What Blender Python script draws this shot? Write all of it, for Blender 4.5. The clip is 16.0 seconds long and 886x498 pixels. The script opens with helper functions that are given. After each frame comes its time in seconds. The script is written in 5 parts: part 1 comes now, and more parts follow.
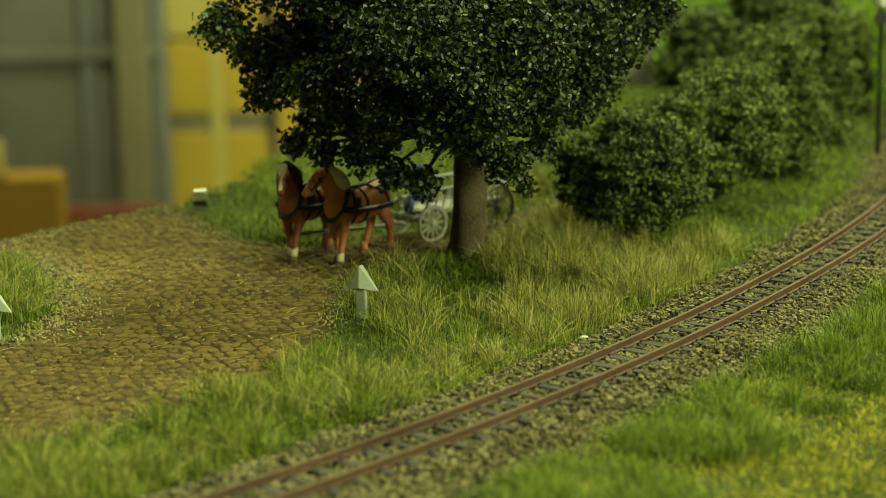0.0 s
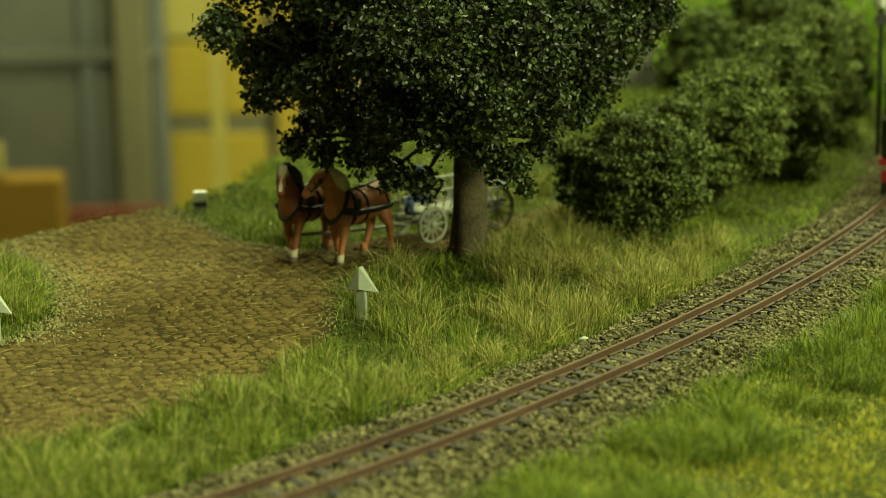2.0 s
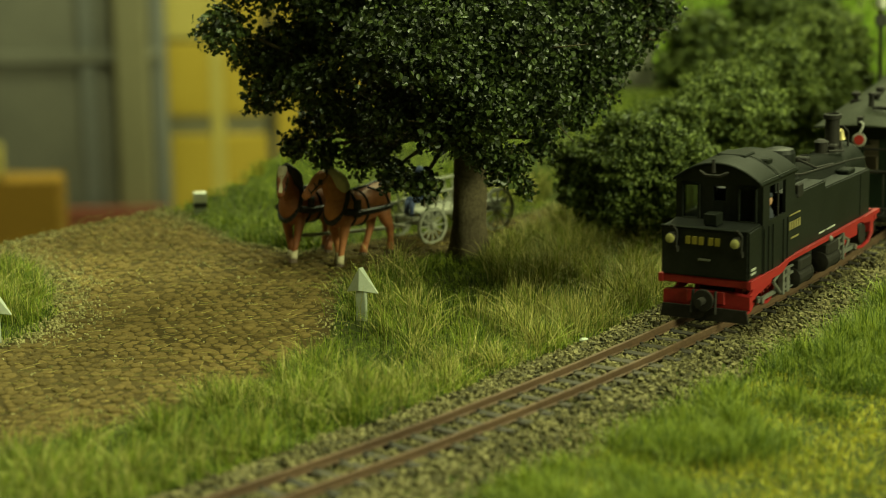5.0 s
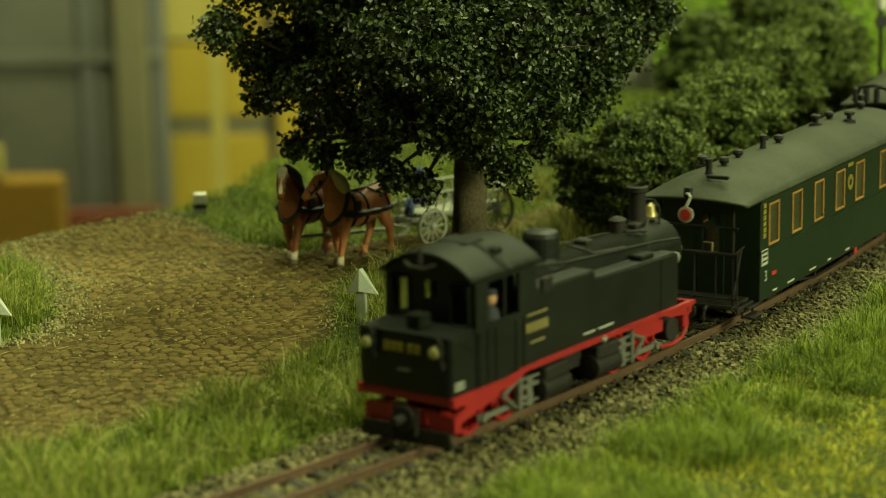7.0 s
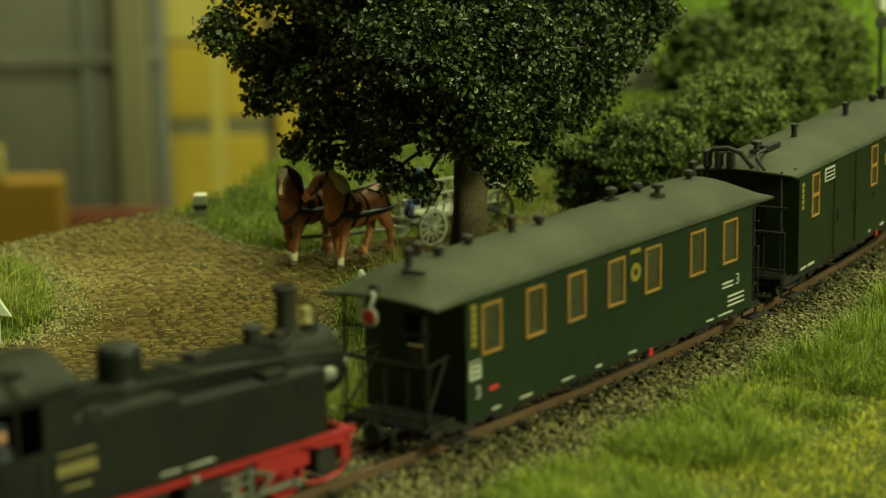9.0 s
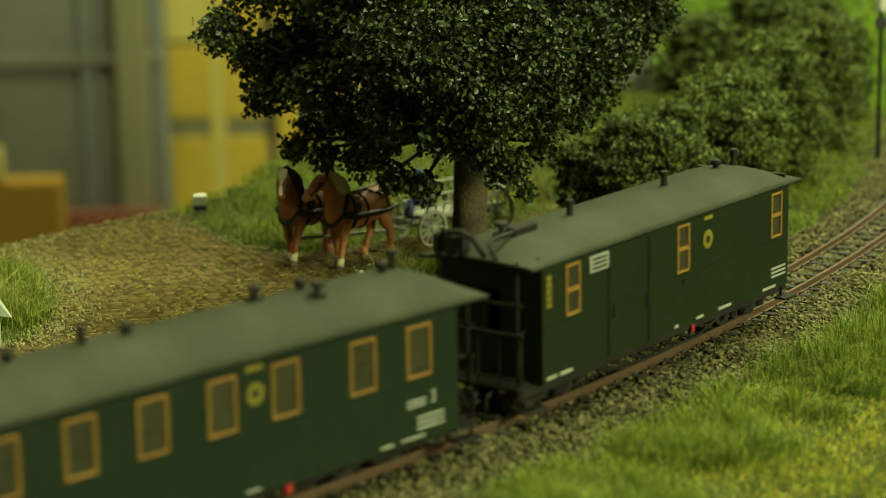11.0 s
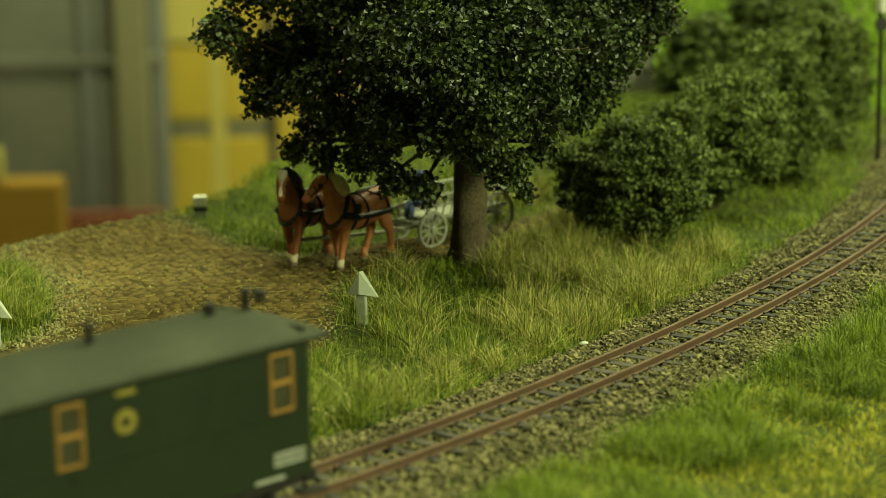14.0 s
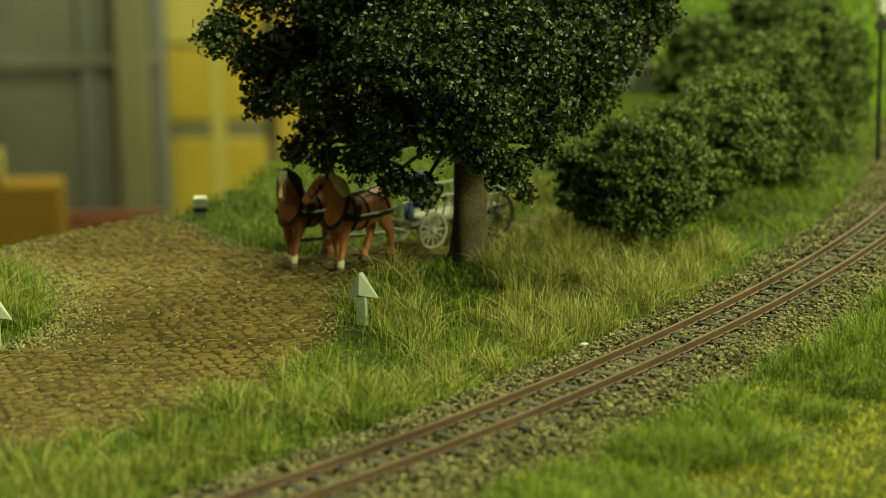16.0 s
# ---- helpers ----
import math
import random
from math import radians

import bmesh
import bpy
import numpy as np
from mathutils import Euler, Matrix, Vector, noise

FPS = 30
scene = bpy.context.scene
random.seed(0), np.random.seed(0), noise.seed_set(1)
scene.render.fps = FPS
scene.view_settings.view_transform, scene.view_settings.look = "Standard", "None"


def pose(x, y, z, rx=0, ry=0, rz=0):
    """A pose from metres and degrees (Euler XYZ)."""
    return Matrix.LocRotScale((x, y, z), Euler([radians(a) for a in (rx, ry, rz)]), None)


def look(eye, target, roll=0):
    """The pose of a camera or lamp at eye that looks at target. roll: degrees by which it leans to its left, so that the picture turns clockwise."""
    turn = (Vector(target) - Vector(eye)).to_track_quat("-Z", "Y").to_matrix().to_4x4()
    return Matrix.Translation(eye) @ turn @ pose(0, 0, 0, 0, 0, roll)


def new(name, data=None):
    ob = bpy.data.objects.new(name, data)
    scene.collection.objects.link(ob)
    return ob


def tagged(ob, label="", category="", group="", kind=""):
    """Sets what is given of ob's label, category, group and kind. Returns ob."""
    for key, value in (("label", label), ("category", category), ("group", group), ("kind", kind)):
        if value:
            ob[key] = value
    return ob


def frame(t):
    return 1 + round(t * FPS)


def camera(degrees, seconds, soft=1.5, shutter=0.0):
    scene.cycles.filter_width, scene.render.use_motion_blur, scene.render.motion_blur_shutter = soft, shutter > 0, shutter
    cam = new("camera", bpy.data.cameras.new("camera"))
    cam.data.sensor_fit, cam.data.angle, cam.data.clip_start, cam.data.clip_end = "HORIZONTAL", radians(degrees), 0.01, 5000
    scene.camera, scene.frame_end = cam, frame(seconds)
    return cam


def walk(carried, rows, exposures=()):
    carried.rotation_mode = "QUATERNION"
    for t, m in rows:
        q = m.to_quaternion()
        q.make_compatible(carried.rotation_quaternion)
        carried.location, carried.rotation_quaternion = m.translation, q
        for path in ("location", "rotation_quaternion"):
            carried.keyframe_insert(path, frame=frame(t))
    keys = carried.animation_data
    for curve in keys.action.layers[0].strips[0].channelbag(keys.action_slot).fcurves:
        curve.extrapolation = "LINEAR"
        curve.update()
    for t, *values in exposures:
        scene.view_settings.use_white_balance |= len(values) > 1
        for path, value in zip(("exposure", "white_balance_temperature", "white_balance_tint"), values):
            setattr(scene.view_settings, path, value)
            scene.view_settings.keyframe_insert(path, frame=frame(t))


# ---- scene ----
# Everything below is a model railway in 1:87. Meshes are written in millimetres and scaled to metres.
MM = 0.001
PITCH = 90 - 12.366


def tilt(t):
    """Slow upward creep of the tripod head, in degrees."""
    xs, ys = (0, 2.5, 4, 7, 9, 12.5, 15, 16), (0, 2.6, 3.2, 5.8, 7.3, 9.7, 11.3, 12.4)
    return math.degrees(float(np.interp(t, xs, ys)) / 3872.7)


cam = camera(22.89, 16.0, soft=0.75, shutter=0.5)
cam.data.dof.use_dof, cam.data.dof.focus_distance, cam.data.dof.aperture_fstop = True, 0.497, 19.5
walk(cam, [(t, pose(0, 0, 0.119385, PITCH + tilt(t), 0, 0) @ pose(0, 0, 0, 0, 0, -1.0)) for t in
           (0, 1, 2.5, 4, 5.5, 7, 8, 9, 10, 11.3, 12.5, 14, 15, 16)],
     exposures=[(0, 0.0), (2.5, 0.0), (4.2, -0.04), (6.3, -0.06), (8, -0.1), (9.2, -0.12), (11.3, -0.05), (13, -0.02), (14.5, 0.0), (16, 0.0)])


# ---- light: unseen lamps added round the layout ----
def unseen_lamp(x, y, z, w, h, watts, colour, tx, ty):
    d = bpy.data.lights.new("unseen_lamp", "AREA")
    d.shape, d.size, d.size_y, d.energy, d.color = "RECTANGLE", w, h, watts, colour
    ob = new("unseen_lamp", d)
    ob.matrix_world = look((x, y, z), (tx, ty, 0))
    return ob


WARM = (0.91, 1.0, 0.49)
# Key added well below the ceiling, low enough to reach under the tree's crown.
unseen_lamp(2.6, -1.3, 1.35, 1.2, 0.7, 134, WARM, 0.05, 0.5)
# Weak fill added to brighten the backdrop and the far bank.
unseen_lamp(-1.5, 1.0, 2.3, 1.2, 0.6, 12, WARM, -0.3, 1.4)
# Added behind the layout to brighten the bank past the horses.
unseen_lamp(1.1, 2.3, 2.3, 1.4, 0.7, 108, WARM, 0.0, 0.7)
unseen_lamp(-0.2, 0.5, 2.6, 1.4, 0.6, 66, WARM, 0.05, 0.6)
world = bpy.data.worlds.new("hall_ambient")
world.use_nodes = True
world.node_tree.nodes["Background"].inputs[0].default_value = (0.62, 0.62, 0.36, 1)
world.node_tree.nodes["Background"].inputs[1].default_value = 0.18
scene.world = world


# ---- materials ----
def nodes_of(name):
    m = bpy.data.materials.new(name)
    m.use_nodes = True
    t = m.node_tree
    return m, t.nodes, t.links, t.nodes["Principled BSDF"]


def mat(name, dark, light, rough=0.6, metal=0.0, grain=600, patch=60, bump=0.15, spec=0.4, island=0.0, rand=0.0, coat=None, trans=0.0):
    """A worn surface: two scales of noise between two colours, roughness that follows the grain, fine relief."""
    m, n, l, p = nodes_of(name)
    co = n.new("ShaderNodeTexCoord")
    n1, n2 = n.new("ShaderNodeTexNoise"), n.new("ShaderNodeTexNoise")
    n1.inputs["Scale"].default_value, n1.inputs["Detail"].default_value, n1.inputs["Roughness"].default_value = grain, 5, 0.65
    n2.inputs["Scale"].default_value, n2.inputs["Detail"].default_value = patch, 3
    l.new(co.outputs["Object"], n1.inputs["Vector"])
    l.new(co.outputs["Object"], n2.inputs["Vector"])
    mix = n.new("ShaderNodeMath")
    mix.operation = "MULTIPLY_ADD"
    mix.inputs[1].default_value = 0.5
    l.new(n1.outputs["Fac"], mix.inputs[0])
    half = n.new("ShaderNodeMath")
    half.operation = "MULTIPLY"
    half.inputs[1].default_value = 0.5
    l.new(n2.outputs["Fac"], half.inputs[0])
    l.new(half.outputs[0], mix.inputs[2])
    fac = mix.outputs[0]
    if island or rand:
        src = n.new("ShaderNodeNewGeometry").outputs["Random Per Island"] if island else n.new("ShaderNodeObjectInfo").outputs["Random"]
        add = n.new("ShaderNodeMath")
        add.operation = "MULTIPLY_ADD"
        add.inputs[1].default_value = island or rand
        sub = n.new("ShaderNodeMath")
        sub.operation = "SUBTRACT"
        sub.inputs[1].default_value = (island or rand) / 2
        l.new(src, add.inputs[0])
        l.new(fac, add.inputs[2])
        l.new(add.outputs[0], sub.inputs[0])
        fac = sub.outputs[0]
    ramp = n.new("ShaderNodeValToRGB")
    ramp.color_ramp.elements[0].position, ramp.color_ramp.elements[1].position = 0.33, 0.67
    ramp.color_ramp.elements[0].color, ramp.color_ramp.elements[1].color = (*dark, 1), (*light, 1)
    l.new(fac, ramp.inputs["Fac"])
    l.new(ramp.outputs["Color"], p.inputs["Base Color"])
    rr = n.new("ShaderNodeMapRange")
    rr.inputs["To Min"].default_value, rr.inputs["To Max"].default_value = max(0.03, rough - 0.12), min(1, rough + 0.12)
    l.new(n1.outputs["Fac"], rr.inputs["Value"])
    l.new(rr.outputs[0], p.inputs["Roughness"])
    p.inputs["Metallic"].default_value, p.inputs["Specular IOR Level"].default_value = metal, spec
    if bump:
        b = n.new("ShaderNodeBump")
        b.inputs["Strength"].default_value, b.inputs["Distance"].default_value = bump, 0.0004
        l.new(n1.outputs["Fac"], b.inputs["Height"])
        l.new(b.outputs["Normal"], p.inputs["Normal"])
    if trans:
        tr, ms = n.new("ShaderNodeBsdfTranslucent"), n.new("ShaderNodeMixShader")
        l.new(ramp.outputs["Color"], tr.inputs["Color"])
        ms.inputs[0].default_value = trans
        l.new(p.outputs[0], ms.inputs[1])
        l.new(tr.outputs[0], ms.inputs[2])
        l.new(ms.outputs[0], n["Material Output"].inputs["Surface"])
    return m


M_SOIL = mat("soil_and_turf", (0.020, 0.026, 0.007), (0.066, 0.080, 0.018), 0.95, grain=500, patch=40, bump=0.6, spec=0.1)
M_ROAD = mat("earthy_joint", (0.028, 0.020, 0.007), (0.085, 0.062, 0.021), 0.95, grain=700, patch=40, bump=0.6, spec=0.1)
M_COBBLE = mat("brown_cobble", (0.058, 0.042, 0.014), (0.178, 0.126, 0.044), 0.92, grain=900, patch=15, bump=0.9, spec=0.1, rand=0.14)
M_COBBLE_S = mat("brown_cobble_joined", (0.058, 0.042, 0.014), (0.178, 0.126, 0.044), 0.92, grain=900, patch=15, bump=0.9, spec=0.1, island=0.14)
M_SAND = mat("pale_verge_sand", (0.17, 0.155, 0.07), (0.32, 0.29, 0.14), 0.95, grain=900, patch=90, bump=0.5, spec=0.1, island=0.4)
M_BALLAST = mat("ballast_stone", (0.038, 0.034, 0.015), (0.205, 0.180, 0.084), 0.85, grain=1500, patch=60, bump=0.3, spec=0.25, island=0.4)
M_RAIL = mat("rusty_rail", (0.070, 0.040, 0.025), (0.155, 0.094, 0.057), 0.55, 0.25, grain=1200, patch=50, bump=0.2)
M_SLEEPER = mat("dark_sleeper_wood", (0.018, 0.016, 0.013), (0.065, 0.055, 0.04), 0.8, grain=1400, patch=120, bump=0.5, rand=0.3)
M_BARK = mat("grey_brown_bark", (0.030, 0.024, 0.015), (0.13, 0.105, 0.062), 0.95, grain=1300, patch=120, bump=1.0, spec=0.15)
M_LEAF = mat("dark_green_leaf", (0.007, 0.014, 0.003), (0.062, 0.092, 0.021), 0.42, grain=900, patch=22, bump=0.1, spec=0.5, island=0.7, trans=0.12)
M_BUSH = mat("fresh_green_bush_leaf", (0.050, 0.076, 0.015), (0.185, 0.235, 0.050), 0.65, grain=900, patch=26, bump=0.1, spec=0.35, island=0.7, trans=0.15)
M_BUSH2 = mat("mid_green_bush_leaf", (0.034, 0.055, 0.011), (0.145, 0.188, 0.040), 0.62, grain=900, patch=26, bump=0.1, spec=0.35, island=0.7, trans=0.15)
M_HILL = mat("hill_grass_fibre", (0.12, 0.22, 0.013), (0.30, 0.46, 0.038), 0.65, grain=300, patch=12, bump=0.0, spec=0.2, island=0.7, trans=0.2)
M_GRASS = mat("green_grass_fibre", (0.050, 0.090, 0.008), (0.27, 0.33, 0.038), 0.6, grain=300, patch=22, bump=0.0, spec=0.25, island=0.9, trans=0.2)
M_DRY = mat("straw_grass_fibre", (0.13, 0.14, 0.028), (0.52, 0.46, 0.16), 0.6, grain=300, patch=22, bump=0.0, spec=0.25, island=0.9, trans=0.2)
M_STRAW = mat("old_lane_straw", (0.08, 0.08, 0.02), (0.34, 0.29, 0.09), 0.7, grain=300, patch=30, bump=0.0, spec=0.2, island=0.9)
M_MEADOW = mat("yellow_meadow_fibre", (0.26, 0.28, 0.028), (0.52, 0.47, 0.055), 0.65, grain=300, patch=22, bump=0.0, spec=0.2, island=0.9, trans=0.2)


# ---- mesh helpers ----
def part(name, bm, material, parent=None, label="", smooth=False):
    """Links a bmesh, written in millimetres, as one mesh object in metres, under parent if there is one."""
    bmesh.ops.transform(bm, matrix=Matrix.Scale(MM, 4), verts=bm.verts)
    me = bpy.data.meshes.new(name)
    bm.to_mesh(me)
    bm.free()
    me.materials.append(material)
    if smooth:
        me.polygons.foreach_set("use_smooth", [True] * len(me.polygons))
    ob = new(name, me)
    if parent:
        ob.parent = parent
    if label:
        tagged(ob, label)
    return ob


def raw(name, verts, faces, material, parent=None, smooth=False):
    """The same from plain arrays in millimetres."""
    me = bpy.data.meshes.new(name)
    me.from_pydata((np.asarray(verts) * MM).tolist(), [], faces if isinstance(faces, list) else faces.tolist())
    me.materials.append(material)
    if smooth:
        me.polygons.foreach_set("use_smooth", [True] * len(me.polygons))
    ob = new(name, me)
    if parent:
        ob.parent = parent
    return ob


def thing(name, x=0, y=0, z=0, rz=0, label="", category="", group="", kind=""):
    ob = new(name)
    ob.empty_display_size = 0.005
    ob.matrix_world = pose(x * MM, y * MM, z * MM, 0, 0, rz)
    return tagged(ob, label, category, group, kind)


def bm_new():
    return bmesh.new()


def box(bm, x0, x1, y0, y1, z0, z1, bevel=0.0, segs=2, m=None):
    r = bmesh.ops.create_cube(bm, size=1)
    vs = r["verts"]
    mm = Matrix.LocRotScale(((x0 + x1) / 2, (y0 + y1) / 2, (z0 + z1) / 2), None, (abs(x1 - x0), abs(y1 - y0), abs(z1 - z0)))
    bmesh.ops.transform(bm, matrix=(m @ mm) if m else mm, verts=vs)
    if bevel:
        es = {e for v in vs for e in v.link_edges}
        bmesh.ops.bevel(bm, geom=list(es), offset=bevel, segments=segs, affect="EDGES", profile=0.5)
    return bm


def tube(bm, a, b, r0, r1=None, n=10, caps=True):
    """A round bar from a to b."""
    a, b = Vector(a), Vector(b)
    d = b - a
    m = Matrix.Translation((a + b) / 2) @ d.to_track_quat("Z", "Y").to_matrix().to_4x4()
    bmesh.ops.create_cone(bm, cap_ends=caps, segments=n, radius1=r0, radius2=r0 if r1 is None else r1, depth=d.length, matrix=m)
    return bm


def ball(bm, c, r, sx=1, sy=1, sz=1, n=10):
    bmesh.ops.create_uvsphere(bm, u_segments=n, v_segments=max(6, n * 2 // 3), radius=r, matrix=Matrix.Translation(c) @ Matrix.Diagonal((sx, sy, sz, 1)))
    return bm


def lathe(bm, prof, n=16, axis="z", at=(0, 0, 0)):
    """A turned shape: prof is a row of (radius, height)."""
    rings = []
    for r, h in prof:
        ring = []
        for i in range(n):
            a = 2 * math.pi * i / n
            p = (r * math.cos(a), r * math.sin(a), h)
            p = {"z": p, "y": (p[0], p[2], p[1]), "x": (p[2], p[0], p[1])}[axis]
            ring.append(bm.verts.new(Vector(p) + Vector(at)))
        rings.append(ring)
    for r0, r1 in zip(rings, rings[1:]):
        for i in range(n):
            bm.faces.new((r0[i], r0[(i + 1) % n], r1[(i + 1) % n], r1[i]))
    bm.faces.new(rings[0][::-1])
    bm.faces.new(rings[-1])
    bmesh.ops.recalc_face_normals(bm, faces=bm.faces[:])
    return bm


def prism(bm, outline, y0, y1, m=None):
    """An outline in x and z drawn out along y."""
    lo = [bm.verts.new((x, y0, z)) for x, z in outline]
    hi = [bm.verts.new((x, y1, z)) for x, z in outline]
    k = len(outline)
    fs = [bm.faces.new(lo), bm.faces.new(hi[::-1])]
    for i in range(k):
        fs.append(bm.faces.new((lo[i], hi[i], hi[(i + 1) % k], lo[(i + 1) % k])))
    bmesh.ops.recalc_face_normals(bm, faces=fs)
    if m:
        bmesh.ops.transform(bm, matrix=m, verts=lo + hi)
    return bm


# ---- the track's line ----
_g = np.arange(-1400, 1401, 2.0)
_c = np.clip(_g, -300, 330) / 100
_h = 0.88214 + 0.1075009 * _c - 0.00558727 * _c ** 2 + 0.00354705 * _c ** 3
_X = np.concatenate([[0], np.cumsum((np.cos(_h)[1:] + np.cos(_h)[:-1]))])
_Y = np.concatenate([[0], np.cumsum((np.sin(_h)[1:] + np.sin(_h)[:-1]))])
_X, _Y = _X - _X[700] - 0.13, _Y - _Y[700] + 392.51


def line(s):
    """Place and heading of the track's middle, s millimetres along it (growing away from the camera)."""
    return np.interp(s, _g, _X), np.interp(s, _g, _Y), np.interp(s, _g, _h)


def beside(x, y):
    """How far a point lies off the track's middle (positive on the camera's side) and where along it."""
    x, y = np.atleast_1d(x), np.atleast_1d(y)
    k = np.argmin((x[:, None] - _X[None, 400:1100:4]) ** 2 + (y[:, None] - _Y[None, 400:1100:4]) ** 2, 1) * 4 + 400
    return (x - _X[k]) * np.sin(_h[k]) - (y - _Y[k]) * np.cos(_h[k]), _g[k]


# ---- the lie of the land, in millimetres over the rail heads ----
def smooth(a, b, x):
    t = np.clip((x - a) / (b - a), 0, 1)
    return t * t * (3 - 2 * t)


LANE = [(-132, 553), (-120, 579), (-101, 618), (-87, 628), (-73, 612), (-56, 578), (-39, 563), (-25, 572), (-13, 582), (-1, 588), (19, 604), (60, 660), (68, 646), (38, 611),
        (18, 578), (7, 563), (-10, 549), (-21, 533), (-26, 520), (-25, 500), (-25, 476), (-30, 459), (-41, 431), (-55, 417), (-69, 403), (-84, 392), (-110, 373), (-130, 440), (-123, 468),
        (-99, 472), (-93, 480), (-91, 496), (-98, 532), (-108, 557), (-118, 568), (-128, 534)]


def road_dist(x, y):
    """Signed distance to the cobbled lane's edge (negative on it)."""
    x, y = np.atleast_1d(x).astype(float), np.atleast_1d(y).astype(float)
    best, inside = np.full(x.shape, 1e9), np.zeros(x.shape, bool)
    for (x0, y0), (x1, y1) in zip(LANE, LANE[1:] + LANE[:1]):
        dx, dy = x1 - x0, y1 - y0
        t = np.clip(((x - x0) * dx + (y - y0) * dy) / (dx * dx + dy * dy), 0, 1)
        best = np.minimum(best, np.hypot(x - x0 - t * dx, y - y0 - t * dy))
        if y0 != y1:
            inside ^= ((y0 > y) != (y1 > y)) & (x < dx * (y - y0) / dy + x0)
    return np.where(inside, -best, best)


def land(x, y):
    x, y = np.atleast_1d(x).astype(float), np.atleast_1d(y).astype(float)
    off, s = beside(x, y)
    z = -4.4 + 0.5 * np.sin(x * 0.045 + 1.0) * np.sin(y * 0.038)
    z = z + 6 * smooth(620, 720, y) * smooth(-90, -40, x) + 150 * smooth(780, 1500, y) * smooth(-0.035, 0.02, x / y)
    bed = -2.6 - 2.0 * smooth(11, 24, np.abs(off))
    k = smooth(19, 28, np.abs(off))
    z = bed * (1 - k) + z * k
    lane = np.full_like(x, -3.9)
    k = smooth(-2, 5, road_dist(x, y)) * 1.0
    k = np.where(np.abs(off) < 24, 1, k)
    return lane * (1 - k) + z * k


def kept(x, y):
    """False where the layout's board ends, behind the lane."""
    return ~((y > 582 + (x + 120) * 1.18) & (x < -78)) & ~((y > 628) & (x < np.minimum(-78 + (y - 628) * 0.385, -24)))


def build_ground():
    xs, ys = np.arange(-330, 560.1, 5.0), np.concatenate([np.arange(230, 760, 5.0), np.arange(760, 1600, 20.0)])
    gx, gy = np.meshgrid(xs, ys)
    z = land(gx.ravel(), gy.ravel())
    v = np.stack([gx.ravel(), gy.ravel(), z], 1)
    nx = len(xs)
    f = []
    ok = kept(gx.ravel(), gy.ravel()).reshape(gx.shape)
    for j in range(len(ys) - 1):
        for i in range(nx - 1):
            if ok[j:j + 2, i:i + 2].all():
                a = j * nx + i
                f.append((a, a + 1, a + nx + 1, a + nx))
    ob = raw("ground", v, f, M_SOIL, smooth=True)
    ob.modifiers.new("thick", "SOLIDIFY").thickness = 0.02
    tagged(ob, "scenic layout board with green turf and soil", "ground", kind="structure")


build_ground()


# ---- track ----
def along(prof, s0, s1, step, off):
    """A profile (sideways, up) drawn along the track at an offset."""
    ss = np.arange(s0, s1 + 0.1, step)
    x, y, h = line(ss)
    k = len(prof)
    v = np.concatenate([np.stack([x + np.sin(h) * (off + a), y - np.cos(h) * (off + a), np.full_like(x, b)], 1)[:, None] for a, b in prof], 1).reshape(-1, 3)
    f = [(i * k + j, i * k + (j + 1) % k, (i + 1) * k + (j + 1) % k, (i + 1) * k + j) for i in range(len(ss) - 1) for j in range(k)]
    f += [tuple(range(k))[::-1], tuple((len(ss) - 1) * k + j for j in range(k))]
    return v, f


RAILP = [(-0.33, 0), (0.33, 0), (0.38, -0.08), (0.38, -0.38), (0.17, -0.5), (0.14, -1.3), (0.66, -1.5), (0.66, -1.62), (-0.66, -1.62), (-0.66, -1.5), (-0.14, -1.3), (-0.17, -0.5), (-0.38, -0.38), (-0.38, -0.08)]


def build_track():
    tr = thing("railway_track", label="narrow-gauge model track with rusty rails on dark sleepers", category="railway track")
    for off in (-4.95, 4.95):
        v, f = along(RAILP, -330, 700, 5, off)
        r = raw("rail", v, f, M_RAIL, tr)
    metas = []
    for k in range(4):
        bm = bm_new()
        w = random.uniform(0.95, 1.15)
        box(bm, -w, w, -8.6 + random.uniform(-0.4, 0.4), 8.6 + random.uniform(-0.4, 0.4), -3.4, -1.6, 0.16, 1)
        for off in (-4.95, 4.95):
            for sgn in (-1, 1):
                box(bm, -0.5, 0.5, off + sgn * 0.85 - 0.25, off + sgn * 0.85 + 0.25, -1.7, -1.2, 0.1, 1)
        for vtx in bm.verts:
            vtx.co.z += random.uniform(-0.06, 0.06)
        bmesh.ops.transform(bm, matrix=Matrix.Scale(MM, 4), verts=bm.verts)
        me = bpy.data.meshes.new("sleeper")
        bm.to_mesh(me)
        bm.free()
        me.materials.append(M_SLEEPER)
        metas.append(me)
    s = -230.0
    while s < 640:
        x, y, h = line(s)
        ob = new("sleeper", random.choice(metas))
        ob.parent = tr
        ob.matrix_local = pose(x * MM, y * MM, 0, 0, 0, math.degrees(h) + random.uniform(-2, 2))
        s += 6.7 + random.uniform(-0.3, 0.3)


build_track()


